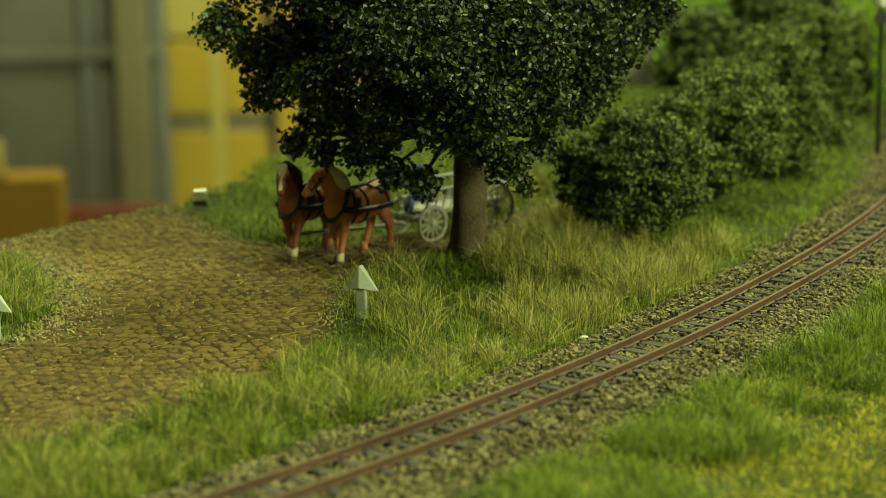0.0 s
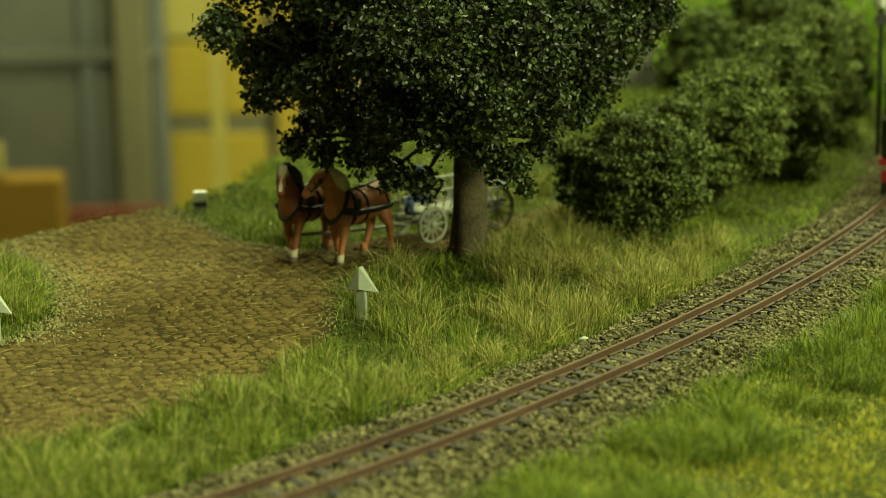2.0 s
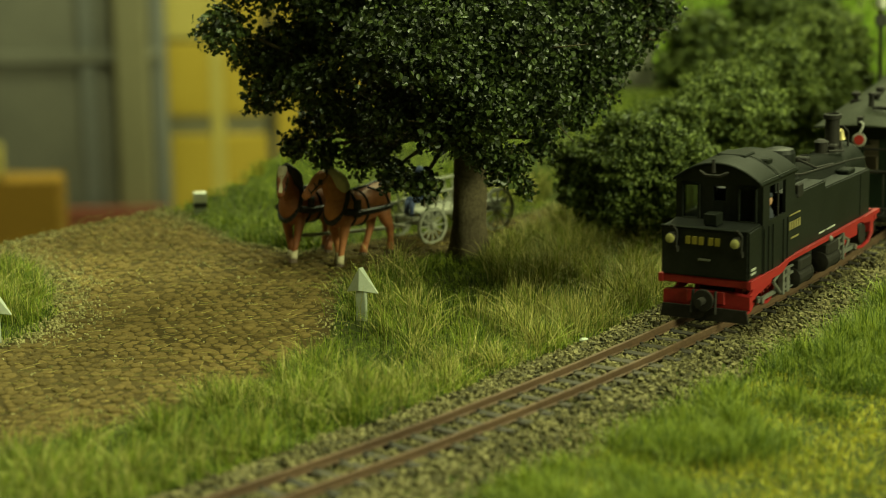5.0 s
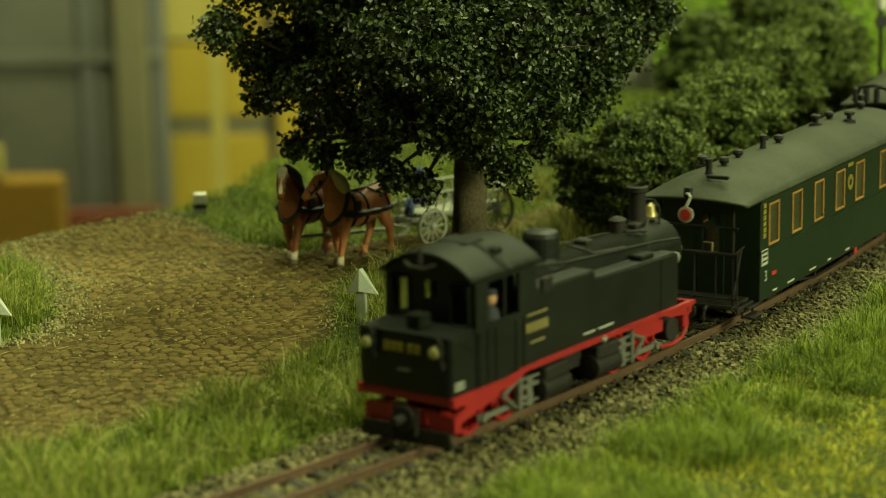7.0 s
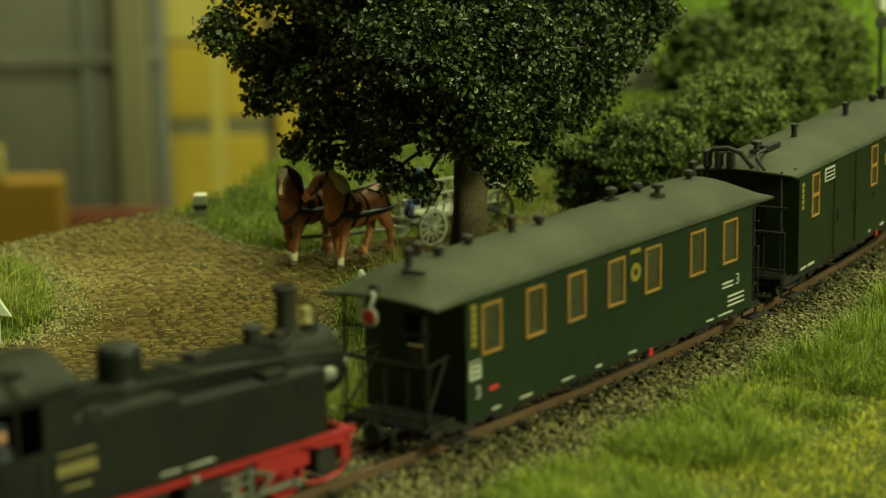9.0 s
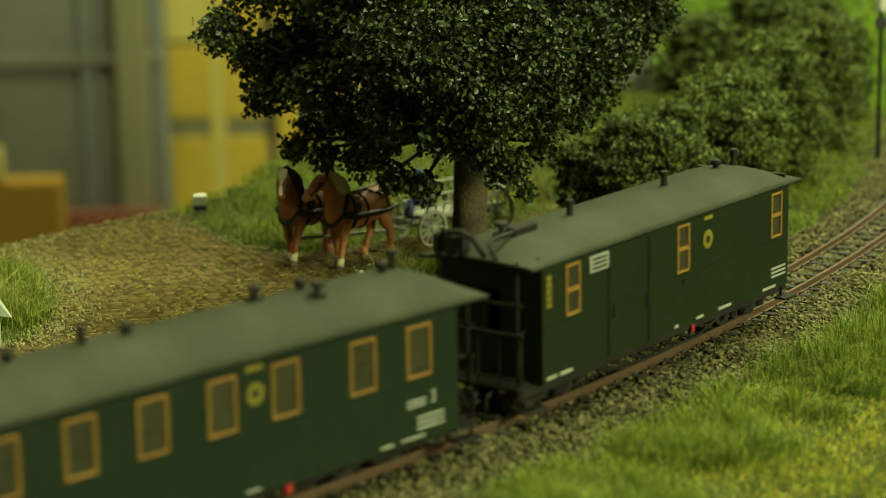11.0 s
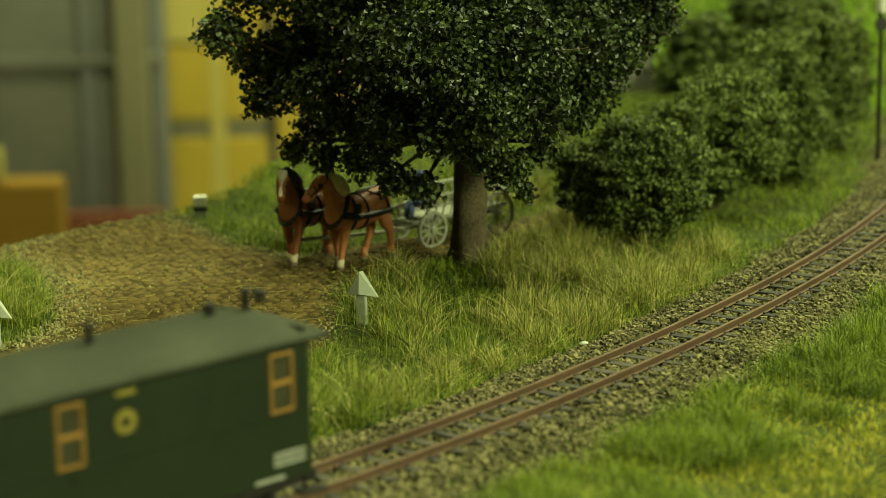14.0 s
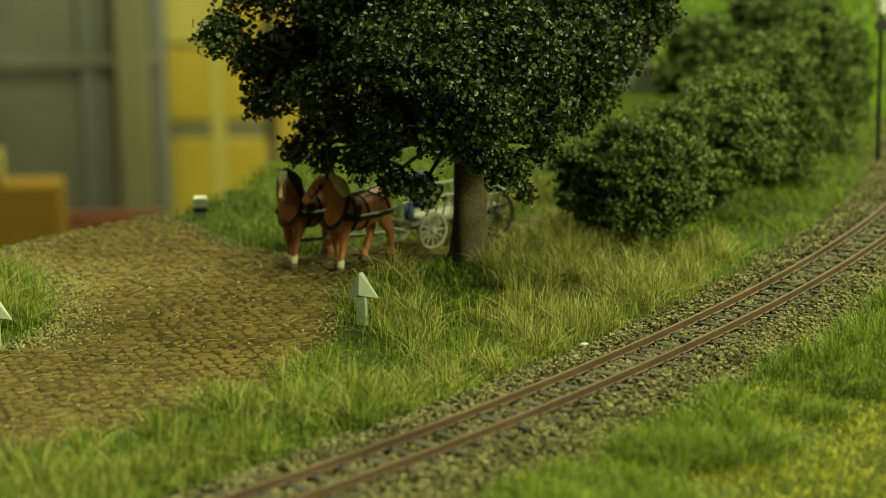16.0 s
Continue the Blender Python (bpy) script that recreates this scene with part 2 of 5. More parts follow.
def rocks(n, pick, size, seed, name, material, label, category):
    """Broken stones as dented blocks in one sheet of stuff. pick gives x, y, z for n stones."""
    rng = np.random.default_rng(seed)
    x, y, z = pick(rng, n)
    n = len(x)
    base = np.array([(a, b, c) for a in (-1, 1) for b in (-1, 1) for c in (-1, 1)], float)
    sz = size * rng.uniform(0.55, 1.25, (n, 1, 1)) * rng.uniform(0.65, 1.25, (n, 1, 3))
    v = base[None] * (1 + rng.uniform(-0.45, 0.3, (n, 8, 3))) * sz
    a, b = rng.uniform(0, 6.28, n), rng.uniform(-0.7, 0.7, n)
    ca, sa, cb, sb = np.cos(a)[:, None], np.sin(a)[:, None], np.cos(b)[:, None], np.sin(b)[:, None]
    X, Y, Z = v[..., 0], v[..., 1] * cb - v[..., 2] * sb, v[..., 1] * sb + v[..., 2] * cb
    v = np.stack([X * ca - Y * sa + x[:, None], X * sa + Y * ca + y[:, None], Z + z[:, None]], 2).reshape(-1, 3)
    q = np.array([(0, 1, 3, 2), (4, 6, 7, 5), (0, 4, 5, 1), (2, 3, 7, 6), (0, 2, 6, 4), (1, 5, 7, 3)])
    f = (q[None] + (np.arange(n) * 8)[:, None, None]).reshape(-1, 4)
    return tagged(raw(name, v, f, material), label, category, kind="stuff")


def pick_ballast(rng, n):
    s = rng.uniform(-230, 420, n)
    far_edge, near_edge = -20.6 + 1.2 * np.sin(s * 0.09) + 0.8 * np.sin(s * 0.23), 23 + 2.0 * np.sin(s * 0.06) + 1.2 * np.sin(s * 0.19)
    off = rng.uniform(far_edge - 1, near_edge + 1, n)
    off = np.where(rng.random(n) < 0.1, off + rng.normal(0, 3, n), off)
    keep = (np.abs(np.abs(off) - 4.95) > 0.6)
    s, off = s[keep], off[keep]
    x, y, h = line(s)
    x, y = x + np.sin(h) * off, y - np.cos(h) * off
    z = land(x, y) + rng.uniform(0.0, 0.45, len(s)) + np.where(np.abs(off) < 9.2, 0.14, 0.1)
    return x, y, z


rocks(50000, pick_ballast, 0.41, 3, "ballast", M_BALLAST, "loose grey-brown ballast stones along the track", "ballast")


# ---- grass ----
def in_view(rng, n, y0, y1, wide=0.225):
    y = np.sqrt(rng.uniform(y0 ** 2, y1 ** 2, n))
    return rng.uniform(-wide, wide, n) * y, y


def blades(name, x, y, length, width, lean, material, label, seed, way=None):
    """Upright fibres, each a bent, pointed strip."""
    rng = np.random.default_rng(seed)
    n = len(x)
    z = land(x, y) - 0.3
    L = length * rng.uniform(0.55, 1.2, n)
    a, w = rng.uniform(0, 6.283, n), rng.uniform(0, 6.283, n)
    if way is not None:
        a = way + rng.normal(0, 0.5, n)
    k = np.abs(rng.normal(0, lean, n))
    dx, dy = np.cos(a) * k, np.sin(a) * k
    wx, wy = np.cos(w) * width / 2, np.sin(w) * width / 2
    def at(u, sx):
        h = u * L * (1 - 0.25 * np.minimum(k, 1.6) * u)
        return np.stack([x + dx * L * u * u + wx * sx, y + dy * L * u * u + wy * sx, z + h], 1)
    v = np.stack([at(0, -1), at(0, 1), at(0.38, 0.85), at(0.38, -0.85), at(0.72, 0.6), at(0.72, -0.6), at(1.0, 0)], 1).reshape(-1, 3)
    o = np.arange(n) * 7
    f = np.stack([o, o + 1, o + 2, o + 3], 1).tolist() + np.stack([o + 3, o + 2, o + 4, o + 5], 1).tolist() + np.stack([o + 5, o + 4, o + 6], 1).tolist()
    return tagged(raw(name, v, f, material), label, "grass", kind="stuff")


def patchy(x, y, sc, seed):
    """Soft blotches between 0 and 1 over the plan."""
    r = np.random.default_rng(seed).uniform(0, 6.28, 12)
    v = sum(np.sin(x / sc * math.cos(i * 1.3) * (1 + 0.35 * i) + y / sc * math.sin(i * 1.3) * (1 + 0.35 * i) + r[i]) / (1 + 0.35 * i) for i in range(6))
    return np.clip(0.5 + v / 4.2, 0, 1)


def turf_zone(x, y, rng):
    off, s = beside(x, y)
    rd = road_dist(x, y) + rng.normal(0, 1.3, len(x))
    far_ok = (off < -20.2 + rng.normal(0, 0.8, len(x))) & (rd > 1.0) & kept(x, y)
    near_ok = off > 20 + 5 * patchy(x, y, 9, 5) + rng.normal(0, 1.6, len(x))
    return off, rd, far_ok, near_ok


def build_grass():
    rng = np.random.default_rng(11)
    # green turf
    x, y = in_view(rng, 170000, 335, 800)
    off, rd, fo, no = turf_zone(x, y, rng)
    meadow = smooth(30, 46, off + 14 * (patchy(x, y, 22, 8) - 0.5))
    keep = fo | (no & (rng.random(len(x)) > 0.85 * meadow))
    keep &= rng.random(len(x)) < np.clip(0.55 + 0.8 * patchy(x, y, 10, 2), 0, 1)
    keep &= ~((np.abs(x + 18.5) < 2.5) & (y > 480) & (y < 491)) & ~((np.abs(x + 99) < 5) & (y > 452) & (y < 473))
    x, y, off = x[keep], y[keep], off[keep]
    L = np.where(off < 0, 2.9, 3.4) * (0.5 + 1.0 * patchy(x, y, 8, 3))
    blades("green_grass", x, y, L, 0.22, 0.9, M_GRASS, "short bright green static grass", 1)
    # tall straw-tipped tufts between lane and track and round the tree
    cx, cy = in_view(rng, 3000, 340, 640)
    off, rd, fo, no = turf_zone(cx, cy, rng)
    band = np.clip(patchy(cx, cy, 13, 21) * 1.5 - 0.25, 0.05, 1)
    keep = fo & (off < -24) & (rd > 3.5) & (rng.random(len(cx)) < band) & ~((cx > 62) & (cy > 565)) & ((cy < 580) | (cx > -10))
    keep &= ~((np.abs(cx - 2) < 9) & (cy > 515) & (cy < 560)) & ~((np.abs(cx + 18) < 4) & (cy > 465) & (cy < 492)) & ~((np.abs(cx + 98) < 8) & (cy > 430) & (cy < 474))
    cx, cy = cx[keep], cy[keep]
    k = rng.integers(0, len(cx), 44000)
    r = np.abs(rng.normal(0, 2.6, len(k)))
    a = rng.uniform(0, 6.28, len(k))
    x, y = cx[k] + r * np.cos(a), cy[k] + r * np.sin(a)
    tall = rng.uniform(5.0, 10.5, len(cx))[k]
    half = rng.random(len(k)) < 0.24 + 0.36 * smooth(-25, 8, cx[k])
    blades("dry_tuft_grass", x[half], y[half], tall[half], 0.19, 0.85, M_DRY, "tall straw-coloured grass tufts", 2)
    blades("tall_green_grass", x[~half], y[~half], tall[~half] * 0.9, 0.2, 0.95, M_GRASS, "tall green grass tufts beside the track", 3)
    # tall green edge of the near verge
    cx, cy = in_view(rng, 1500, 330, 600)
    off, rd, fo, no = turf_zone(cx, cy, rng)
    keep = (off > 25) & (off < 55) & (rng.random(len(cx)) < np.clip(1.3 * patchy(cx, cy, 12, 31) - 0.1, 0, 1))
    cx, cy = cx[keep], cy[keep]
    k = rng.integers(0, len(cx), 22000)
    r, a = np.abs(rng.normal(0, 3.2, len(k))), rng.uniform(0, 6.28, len(k))
    blades("verge_grass", cx[k] + r * np.cos(a), cy[k] + r * np.sin(a), rng.uniform(4, 7.5, len(cx))[k], 0.2, 0.95, M_GRASS, "long green grass on the near verge", 4)
    # short yellow meadow
    x, y = in_view(rng, 140000, 330, 640)
    off, rd, fo, no = turf_zone(x, y, rng)
    keep = (off > 29 + 16 * (patchy(x, y, 22, 8) - 0.5)) & (rng.random(len(x)) < 0.3 + 0.7 * patchy(x, y, 6, 41))
    x, y = x[keep], y[keep]
    blades("yellow_meadow", x, y, 1.0 + 1.2 * patchy(x, y, 7, 42), 0.36, 1.1, M_MEADOW, "short yellow-green flowering meadow", 5)
    # far meadow and slope
    x, y = in_view(rng, 60000, 600, 1400, 0.24)
    off, rd, fo, no = turf_zone(x, y, rng)
    keep = (y > 760) & kept(x, y) & (x > -60) & ~((x > 30) & (x < 145) & (y < 850))
    blades("hillside_grass", x[keep], y[keep], 8.0, 0.8, 0.5, M_HILL, "bright green grass on the slope behind", 6)
    # strewn straws on the lane
    x, y = in_view(rng, 24000, 380, 620)
    keep = (road_dist(x, y) < 1) & (rng.random(len(x)) < 0.16)
    x, y = x[keep], y[keep]
    n = len(x)
    a, L, w = rng.normal(0.2, 0.8, n), rng.uniform(1.2, 4.5, n), 0.045
    z = land(x, y) + 0.55
    p = np.stack([x, y, z], 1)
    d = np.stack([np.cos(a) * L, np.sin(a) * L, rng.uniform(-0.1, 0.3, n)], 1)
    s = np.stack([-np.sin(a) * w, np.cos(a) * w, np.zeros(n)], 1)
    up = np.array([0, 0, 0.12])
    v = np.stack([p - s, p + s, p + d + s * 0.6, p + d - s * 0.6, p + d * 0.5 + up + s * 0], 1).reshape(-1, 3)
    o = np.arange(n) * 5
    f = [t for i in o.tolist() for t in ((i, i + 1, i + 4), (i + 1, i + 2, i + 4), (i + 2, i + 3, i + 4), (i + 3, i, i + 4))]
    tagged(raw("loose_straw", v, f, M_STRAW), "loose straws strewn over the cobbled lane", "straw", kind="stuff")


build_grass()


# ---- trees and bushes ----
def foliage(name, clumps, n, size, material, parent, seed, shell=0.55, loose=0.65):
    """Many small folded leaves gathered in uneven clumps: rows of centre and radii in millimetres."""
    rng = np.random.default_rng(seed)
    cl = np.array(clumps, float)
    wgt = (cl[:, 3] * cl[:, 4] * cl[:, 5]) ** 0.72
    k = rng.choice(len(cl), n, p=wgt / wgt.sum())
    d = rng.normal(0, 1, (n, 3))
    d /= np.linalg.norm(d, axis=1)[:, None]
    lump = 1 + 0.22 * np.sin(d[:, 0] * 7 + k) * np.sin(d[:, 1] * 6 + 2 * k) + 0.16 * np.sin(d[:, 2] * 11 + 3 * k)
    r = (shell + (1 - shell) * rng.random(n) ** 0.6) * lump * np.where(rng.random(n) < 0.06, rng.uniform(1.0, 1.18, n), 1.0)
    p = cl[k, :3] + d * r[:, None] * cl[k, 3:6]
    nrm = d * 0.6 + np.array([0, 0, 0.45]) + rng.normal(0, loose, (n, 3))
    nrm /= np.linalg.norm(nrm, axis=1)[:, None]
    t = np.cross(nrm, rng.normal(0, 1, (n, 3)))
    t /= np.linalg.norm(t, axis=1)[:, None]
    b = np.cross(nrm, t)
    s = size * rng.uniform(0.65, 1.25, n)
    def at(u, w, h):
        return p + t * (s * u)[:, None] + b * (s * w)[:, None] + nrm * (s * h)[:, None]
    v = np.stack([at(-0.5, 0, 0), at(-0.22, 0.36, 0.12), at(0.24, 0.35, 0.12), at(0.52, 0, 0), at(0.24, -0.35, 0.12), at(-0.22, -0.36, 0.12)], 1).reshape(-1, 3)
    o = np.arange(n) * 6
    f = np.concatenate([np.stack([o, o + 3, o + 2, o + 1], 1), np.stack([o, o + 5, o + 4, o + 3], 1)])
    return raw(name, v, f, material, parent)


def limb(bm, pts, r0, r1, n=8):
    for i in range(len(pts) - 1):
        a, b = i / (len(pts) - 1), (i + 1) / (len(pts) - 1)
        tube(bm, pts[i], pts[i + 1], r0 + (r1 - r0) * a, r0 + (r1 - r0) * b, n)


def limb_bm(pts, r0, r1):
    bm = bm_new()
    limb(bm, pts, r0, r1, 8)
    return bm


def build_tree():
    tr = thing("deciduous_tree", 6.4, 553, -4.4, label="broad leafy tree with dark green leaves and rough trunk", category="tree")
    bm = bm_new()
    n, rings = 18, []
    for h, r in ((-1, 6.4), (1, 5.6), (4, 4.9), (10, 4.5), (18, 4.2), (26, 4.0), (36, 3.6), (50, 2.8), (70, 1.8)):
        ring = []
        for i in range(n):
            a = 6.283 * i / n
            rr = r * (1 + 0.09 * math.sin(3 * a + h * 0.1) + 0.06 * math.sin(7 * a + h * 0.4) + random.uniform(-0.035, 0.035))
            ring.append(bm.verts.new((rr * math.cos(a) + h * 0.03, rr * math.sin(a), h)))
        rings.append(ring)
    for r0, r1 in zip(rings, rings[1:]):
        for i in range(n):
            bm.faces.new((r0[i], r0[(i + 1) % n], r1[(i + 1) % n], r1[i]))
    bm.faces.new(rings[-1])
    # limbs of the crown, tier by tier: across, deep, up, radius
    low = [(-43.5, -8, 32.3, 4.3), (-35.5, -14, 31.3, 4.5), (-26.3, -18, 30.8, 5.2), (-17.9, -22, 26.7, 5.2), (-10.8, -24, 24.2, 5.0), (9.3, -28, 29.9, 6.2), (14.2, -24, 23.3, 3.0), (18.1, -20, 33.0, 4.7), (3.2, -30, 34.8, 5.7)]
    middle = [(-50.9, -4, 44.6, 6.0), (-43.4, -10, 47.6, 5.6), (-38.8, 8, 36.2, 6.1), (-29.9, -14, 41.7, 6.4), (-17.7, -30, 42.8, 8.1), (-5.6, -36, 41.7, 8.5), (5.0, -40, 45.7, 10.1), (17.5, -28, 44.6, 8.9), (27.0, -16, 42.0, 6.9), (32.3, -10, 48.3, 8.1), (39.1, -4, 53.9, 6.8)]
    upper = [(-60.5, -5, 61.7, 7.1), (-53.4, 0, 54.5, 6.9), (-42.1, 2, 56.1, 9.5), (-34.4, 5, 64.5, 11.5), (-17.7, -30, 60.7, 12.2), (-4.3, -38, 58.9, 14.6), (13.3, -30, 57.9, 14.9), (29.2, -14, 60.9, 12.0), (41.6, 0, 61.4, 9.4), (50.3, 4, 63.1, 5.5), (6.4, 24, 46.6, 14.9), (26.1, 30, 56.5, 14.3)]
    inner = [(-47.4, 6, 50.5, 6.6), (-37.5, -16, 49.1, 6.9), (-29.1, -18, 55.0, 8.3), (-27.5, 14, 33.7, 5.9), (-18.6, 10, 45.5, 10.2), (-22.7, 2, 30.5, 5.7)]
    top = [(-49.8, 0, 75.8, 12.9), (-26.6, -10, 78.1, 18.2), (2.7, -20, 81.7, 22.7), (31.6, 0, 78.7, 18.6), (47.3, 0, 73.7, 8.6), (-4.1, 0, 94.5, 21.4)]
    clumps = [(x, y, z, r, r, r * 0.92) for x, y, z, r in low + middle + upper + inner + top]
    for c in clumps:
        mid = Vector((c[0] * 0.4, c[1] * 0.4, 30 + (c[2] - 30) * 0.45 if c[2] > 36 else 34))
        limb(bm, [(0, 0, 30), mid, Vector(c[:3]) + Vector((0, 0, 2))], 1.5, 0.3, 6)
        for _ in range(9):
            d = Vector((random.uniform(-1, 1), random.uniform(-1, 1), random.uniform(-1, 1)))
            tube(bm, c[:3], Vector(c[:3]) + d * c[3] * random.uniform(0.7, 1.05), 0.26, 0.1, 4)
    part("trunk", bm, M_BARK, tr, smooth=True)
    foliage("crown", clumps, 82000, 1.42, M_LEAF, tr, 7, shell=0.3, loose=1.0)


def build_bush(x, y, clumps, n, size, seed, label, material=None):
    tr = thing("bush", x, y, -4.4, label=label, category="bush", group="bushes along the track")
    bm = bm_new()
    cl = []
    for cx, cy, cz, r in clumps:
        cl.append((cx, cy, cz, r, r, r * 0.85))
        limb(bm, [(random.uniform(-2, 2), random.uniform(-2, 2), -0.5), (cx * 0.5, cy * 0.5, cz * 0.5), (cx, cy, cz)], 0.9, 0.25, 6)
    part("trunk", bm, M_BARK, tr)
    foliage("crown", cl, n, size, material or M_BUSH, tr, seed, shell=0.45, loose=0.9)


build_tree()
build_bush(52, 577, [(-13, -3, 14, 8), (-4, -7, 20, 10), (5, -3, 26, 9), (9, -8, 14, 9), (-2, 3, 26, 9), (-15, 2, 21, 7), (1, 8, 14, 11), (-7, -9, 10, 7), (13, 0, 22, 8), (3, -11, 8, 7)], 44000, 1.05, 21, "rounded dark green bush in tall grass", M_BUSH2)
build_bush(76, 616, [(-12, 0, 24, 9), (-5, -6, 28, 9), (6, -5, 28, 9), (0, 2, 34, 8), (11, 0, 33, 8), (-7, -8, 15, 8), (2, -10, 13, 8), (13, -6, 17, 8), (-14, 2, 14, 8), (8, -9, 20, 7), (16, 2, 26, 8)], 50000, 1.0, 22, "fresh green bush in the hedge beside the track")
build_bush(96, 656, [(-12, 0, 26, 9), (-3, -4, 33, 9), (7, 0, 37, 9), (0, 3, 40, 7), (10, -3, 27, 9), (-8, -3, 16, 9), (4, -7, 18, 9), (14, 0, 18, 8), (9, -7, 9, 8)], 41000, 1.05, 27, "fresh green bush in the hedge beside the track")
build_bush(115, 700, [(-11, 0, 30, 9), (-2, -4, 38, 9), (7, 0, 40, 9), (0, 3, 45, 7), (10, -3, 28, 9), (-8, 0, 18, 9), (3, -6, 20, 9), (13, 0, 18, 8), (9, -7, 9, 8)], 37000, 1.1, 23, "tall light green bush in the hedge beside the track")
build_bush(134, 748, [(-9, 0, 28, 9), (0, -3, 36, 9), (6, 0, 30, 8), (-4, 2, 43, 7), (7, -2, 18, 8), (-4, -3, 14, 9), (5, -6, 8, 8)], 21000, 1.5, 24, "pale green bush at the hedge's far end")
build_bush(97, 812, [(-9, 0, 14, 8), (0, 0, 22, 9), (4, 0, 29, 8), (-5, 3, 27, 8), (9, 0, 14, 9), (-3, 0, 12, 9)], 8000, 2.2, 25, "dark green bush at the foot of the slope", M_BUSH2)
build_bush(127, 850, [(-8, 0, 20, 9), (2, 0, 28, 9), (8, 0, 34, 8), (-6, 0, 33, 8), (0, 0, 14, 9)], 7000, 2.3, 26, "dark green bush at the foot of the slope", M_BUSH2)


# ---- the train ----
M_GREEN = mat("coach_green_paint", (0.006, 0.014, 0.007), (0.012, 0.024, 0.011), 0.5, grain=900, patch=60, bump=0.06, spec=0.3)
M_GREEN2 = mat("van_green_paint", (0.0065, 0.0135, 0.005), (0.0125, 0.022, 0.0075), 0.52, grain=900, patch=60, bump=0.06, spec=0.3)
M_ROOF = mat("grey_green_roof", (0.016, 0.019, 0.012), (0.052, 0.058, 0.038), 0.72, grain=1200, patch=50, bump=0.12, spec=0.15)
M_BLACK = mat("loco_black_paint", (0.003, 0.004, 0.0035), (0.014, 0.016, 0.014), 0.5, grain=1100, patch=70, bump=0.06, spec=0.25)
M_DARKROOF = mat("loco_roof_black", (0.004, 0.0055, 0.004), (0.013, 0.0155, 0.0105), 0.62, grain=1100, patch=60, bump=0.1, spec=0.12)
M_FRAME = mat("underframe_black", (0.008, 0.008, 0.007), (0.028, 0.025, 0.022), 0.7, grain=1100, patch=90, bump=0.15, spec=0.2)
M_RED = mat("frame_red_paint", (0.21, 0.009, 0.011), (0.35, 0.020, 0.022), 0.5, grain=1100, patch=80, bump=0.08, spec=0.35)
M_STEEL = mat("grey_rod_metal", (0.11, 0.11, 0.10), (0.23, 0.23, 0.21), 0.45, 0.4, grain=1300, patch=90, bump=0.1)
M_BRASS = mat("brass", (0.30, 0.24, 0.09), (0.50, 0.42, 0.20), 0.45, 0.6, grain=1300, patch=90, bump=0.05)
M_WOOD = mat("yellow_window_wood", (0.22, 0.11, 0.02), (0.38, 0.20, 0.045), 0.6, grain=1500, patch=150, bump=0.1)
M_WHITE = mat("white_lettering", (0.26, 0.27, 0.24), (0.46, 0.46, 0.42), 0.6, grain=1500, patch=150, bump=0.0)
M_YELLOW = mat("yellow_lettering", (0.14, 0.115, 0.012), (0.27, 0.22, 0.03), 0.6, grain=1500, patch=150, bump=0.0)
M_REDMARK = mat("red_marking", (0.33, 0.018, 0.014), (0.48, 0.035, 0.028), 0.55, grain=1500, patch=150, bump=0.0)
M_SEAT = mat("brown_interior", (0.20, 0.16, 0.09), (0.32, 0.26, 0.15), 0.8, grain=900, patch=90, bump=0.1)
M_SKIN = mat("painted_flesh", (0.42, 0.22, 0.13), (0.55, 0.30, 0.19), 0.6, grain=900, patch=90, bump=0.05)
M_CLOTH = mat("painted_dark_cloth", (0.015, 0.018, 0.03), (0.04, 0.045, 0.06), 0.8, grain=900, patch=90, bump=0.1)
M_LENS = mat("yellowish_lamp_lens", (0.26, 0.24, 0.08), (0.38, 0.36, 0.15), 0.18, grain=900, patch=90, bump=0.0, spec=0.7)


def glass(name, tint, rough=0.05):
    m, n, l, p = nodes_of(name)
    p.inputs["Base Color"].default_value = (*tint, 1)
    p.inputs["Roughness"].default_value = rough
    p.inputs["Transmission Weight"].default_value = 1.0
    p.inputs["IOR"].default_value = 1.1
    return m


M_GLASS = glass("window_glass", (0.8, 0.84, 0.72), 0.3)
# Opaque: the sheen and the view through are put into the colour.
M_SHEEN_PANE = mat("sheen_window_plastic", (0.026, 0.025, 0.014), (0.055, 0.052, 0.030), 0.3, grain=500, patch=90, bump=0.02, spec=0.5)


def bars(parent, name, y, rows, material):
    """Small flat plates on a side wall at depth y: rows of x0, x1, z0, z1."""
    for x0, x1, z0, z1 in rows:
        part(name, box(bm_new(), x0, x1, y - 0.08, y + 0.08, z0, z1), material, parent)


def letter(parent, text, size, x, y, z, material, flip=False):
    cu = bpy.data.curves.new("class_number", "FONT")
    cu.body, cu.size, cu.extrude = text, size, 0.08
    cu.align_x = "CENTER"
    tmp = new("class_number", cu)
    bpy.context.view_layer.update()
    me = bpy.data.meshes.new_from_object(tmp.evaluated_get(bpy.context.evaluated_depsgraph_get()))
    bpy.data.objects.remove(tmp)
    me.materials.clear()
    me.materials.append(material)
    for v in me.vertices:
        v.co = Vector(v.co) * MM
    ob = new("class_number", me)
    ob.parent = parent
    ob.matrix_local = pose(x * MM, y * MM, z * MM, 90, 0, 180 if flip else 0)
    return ob


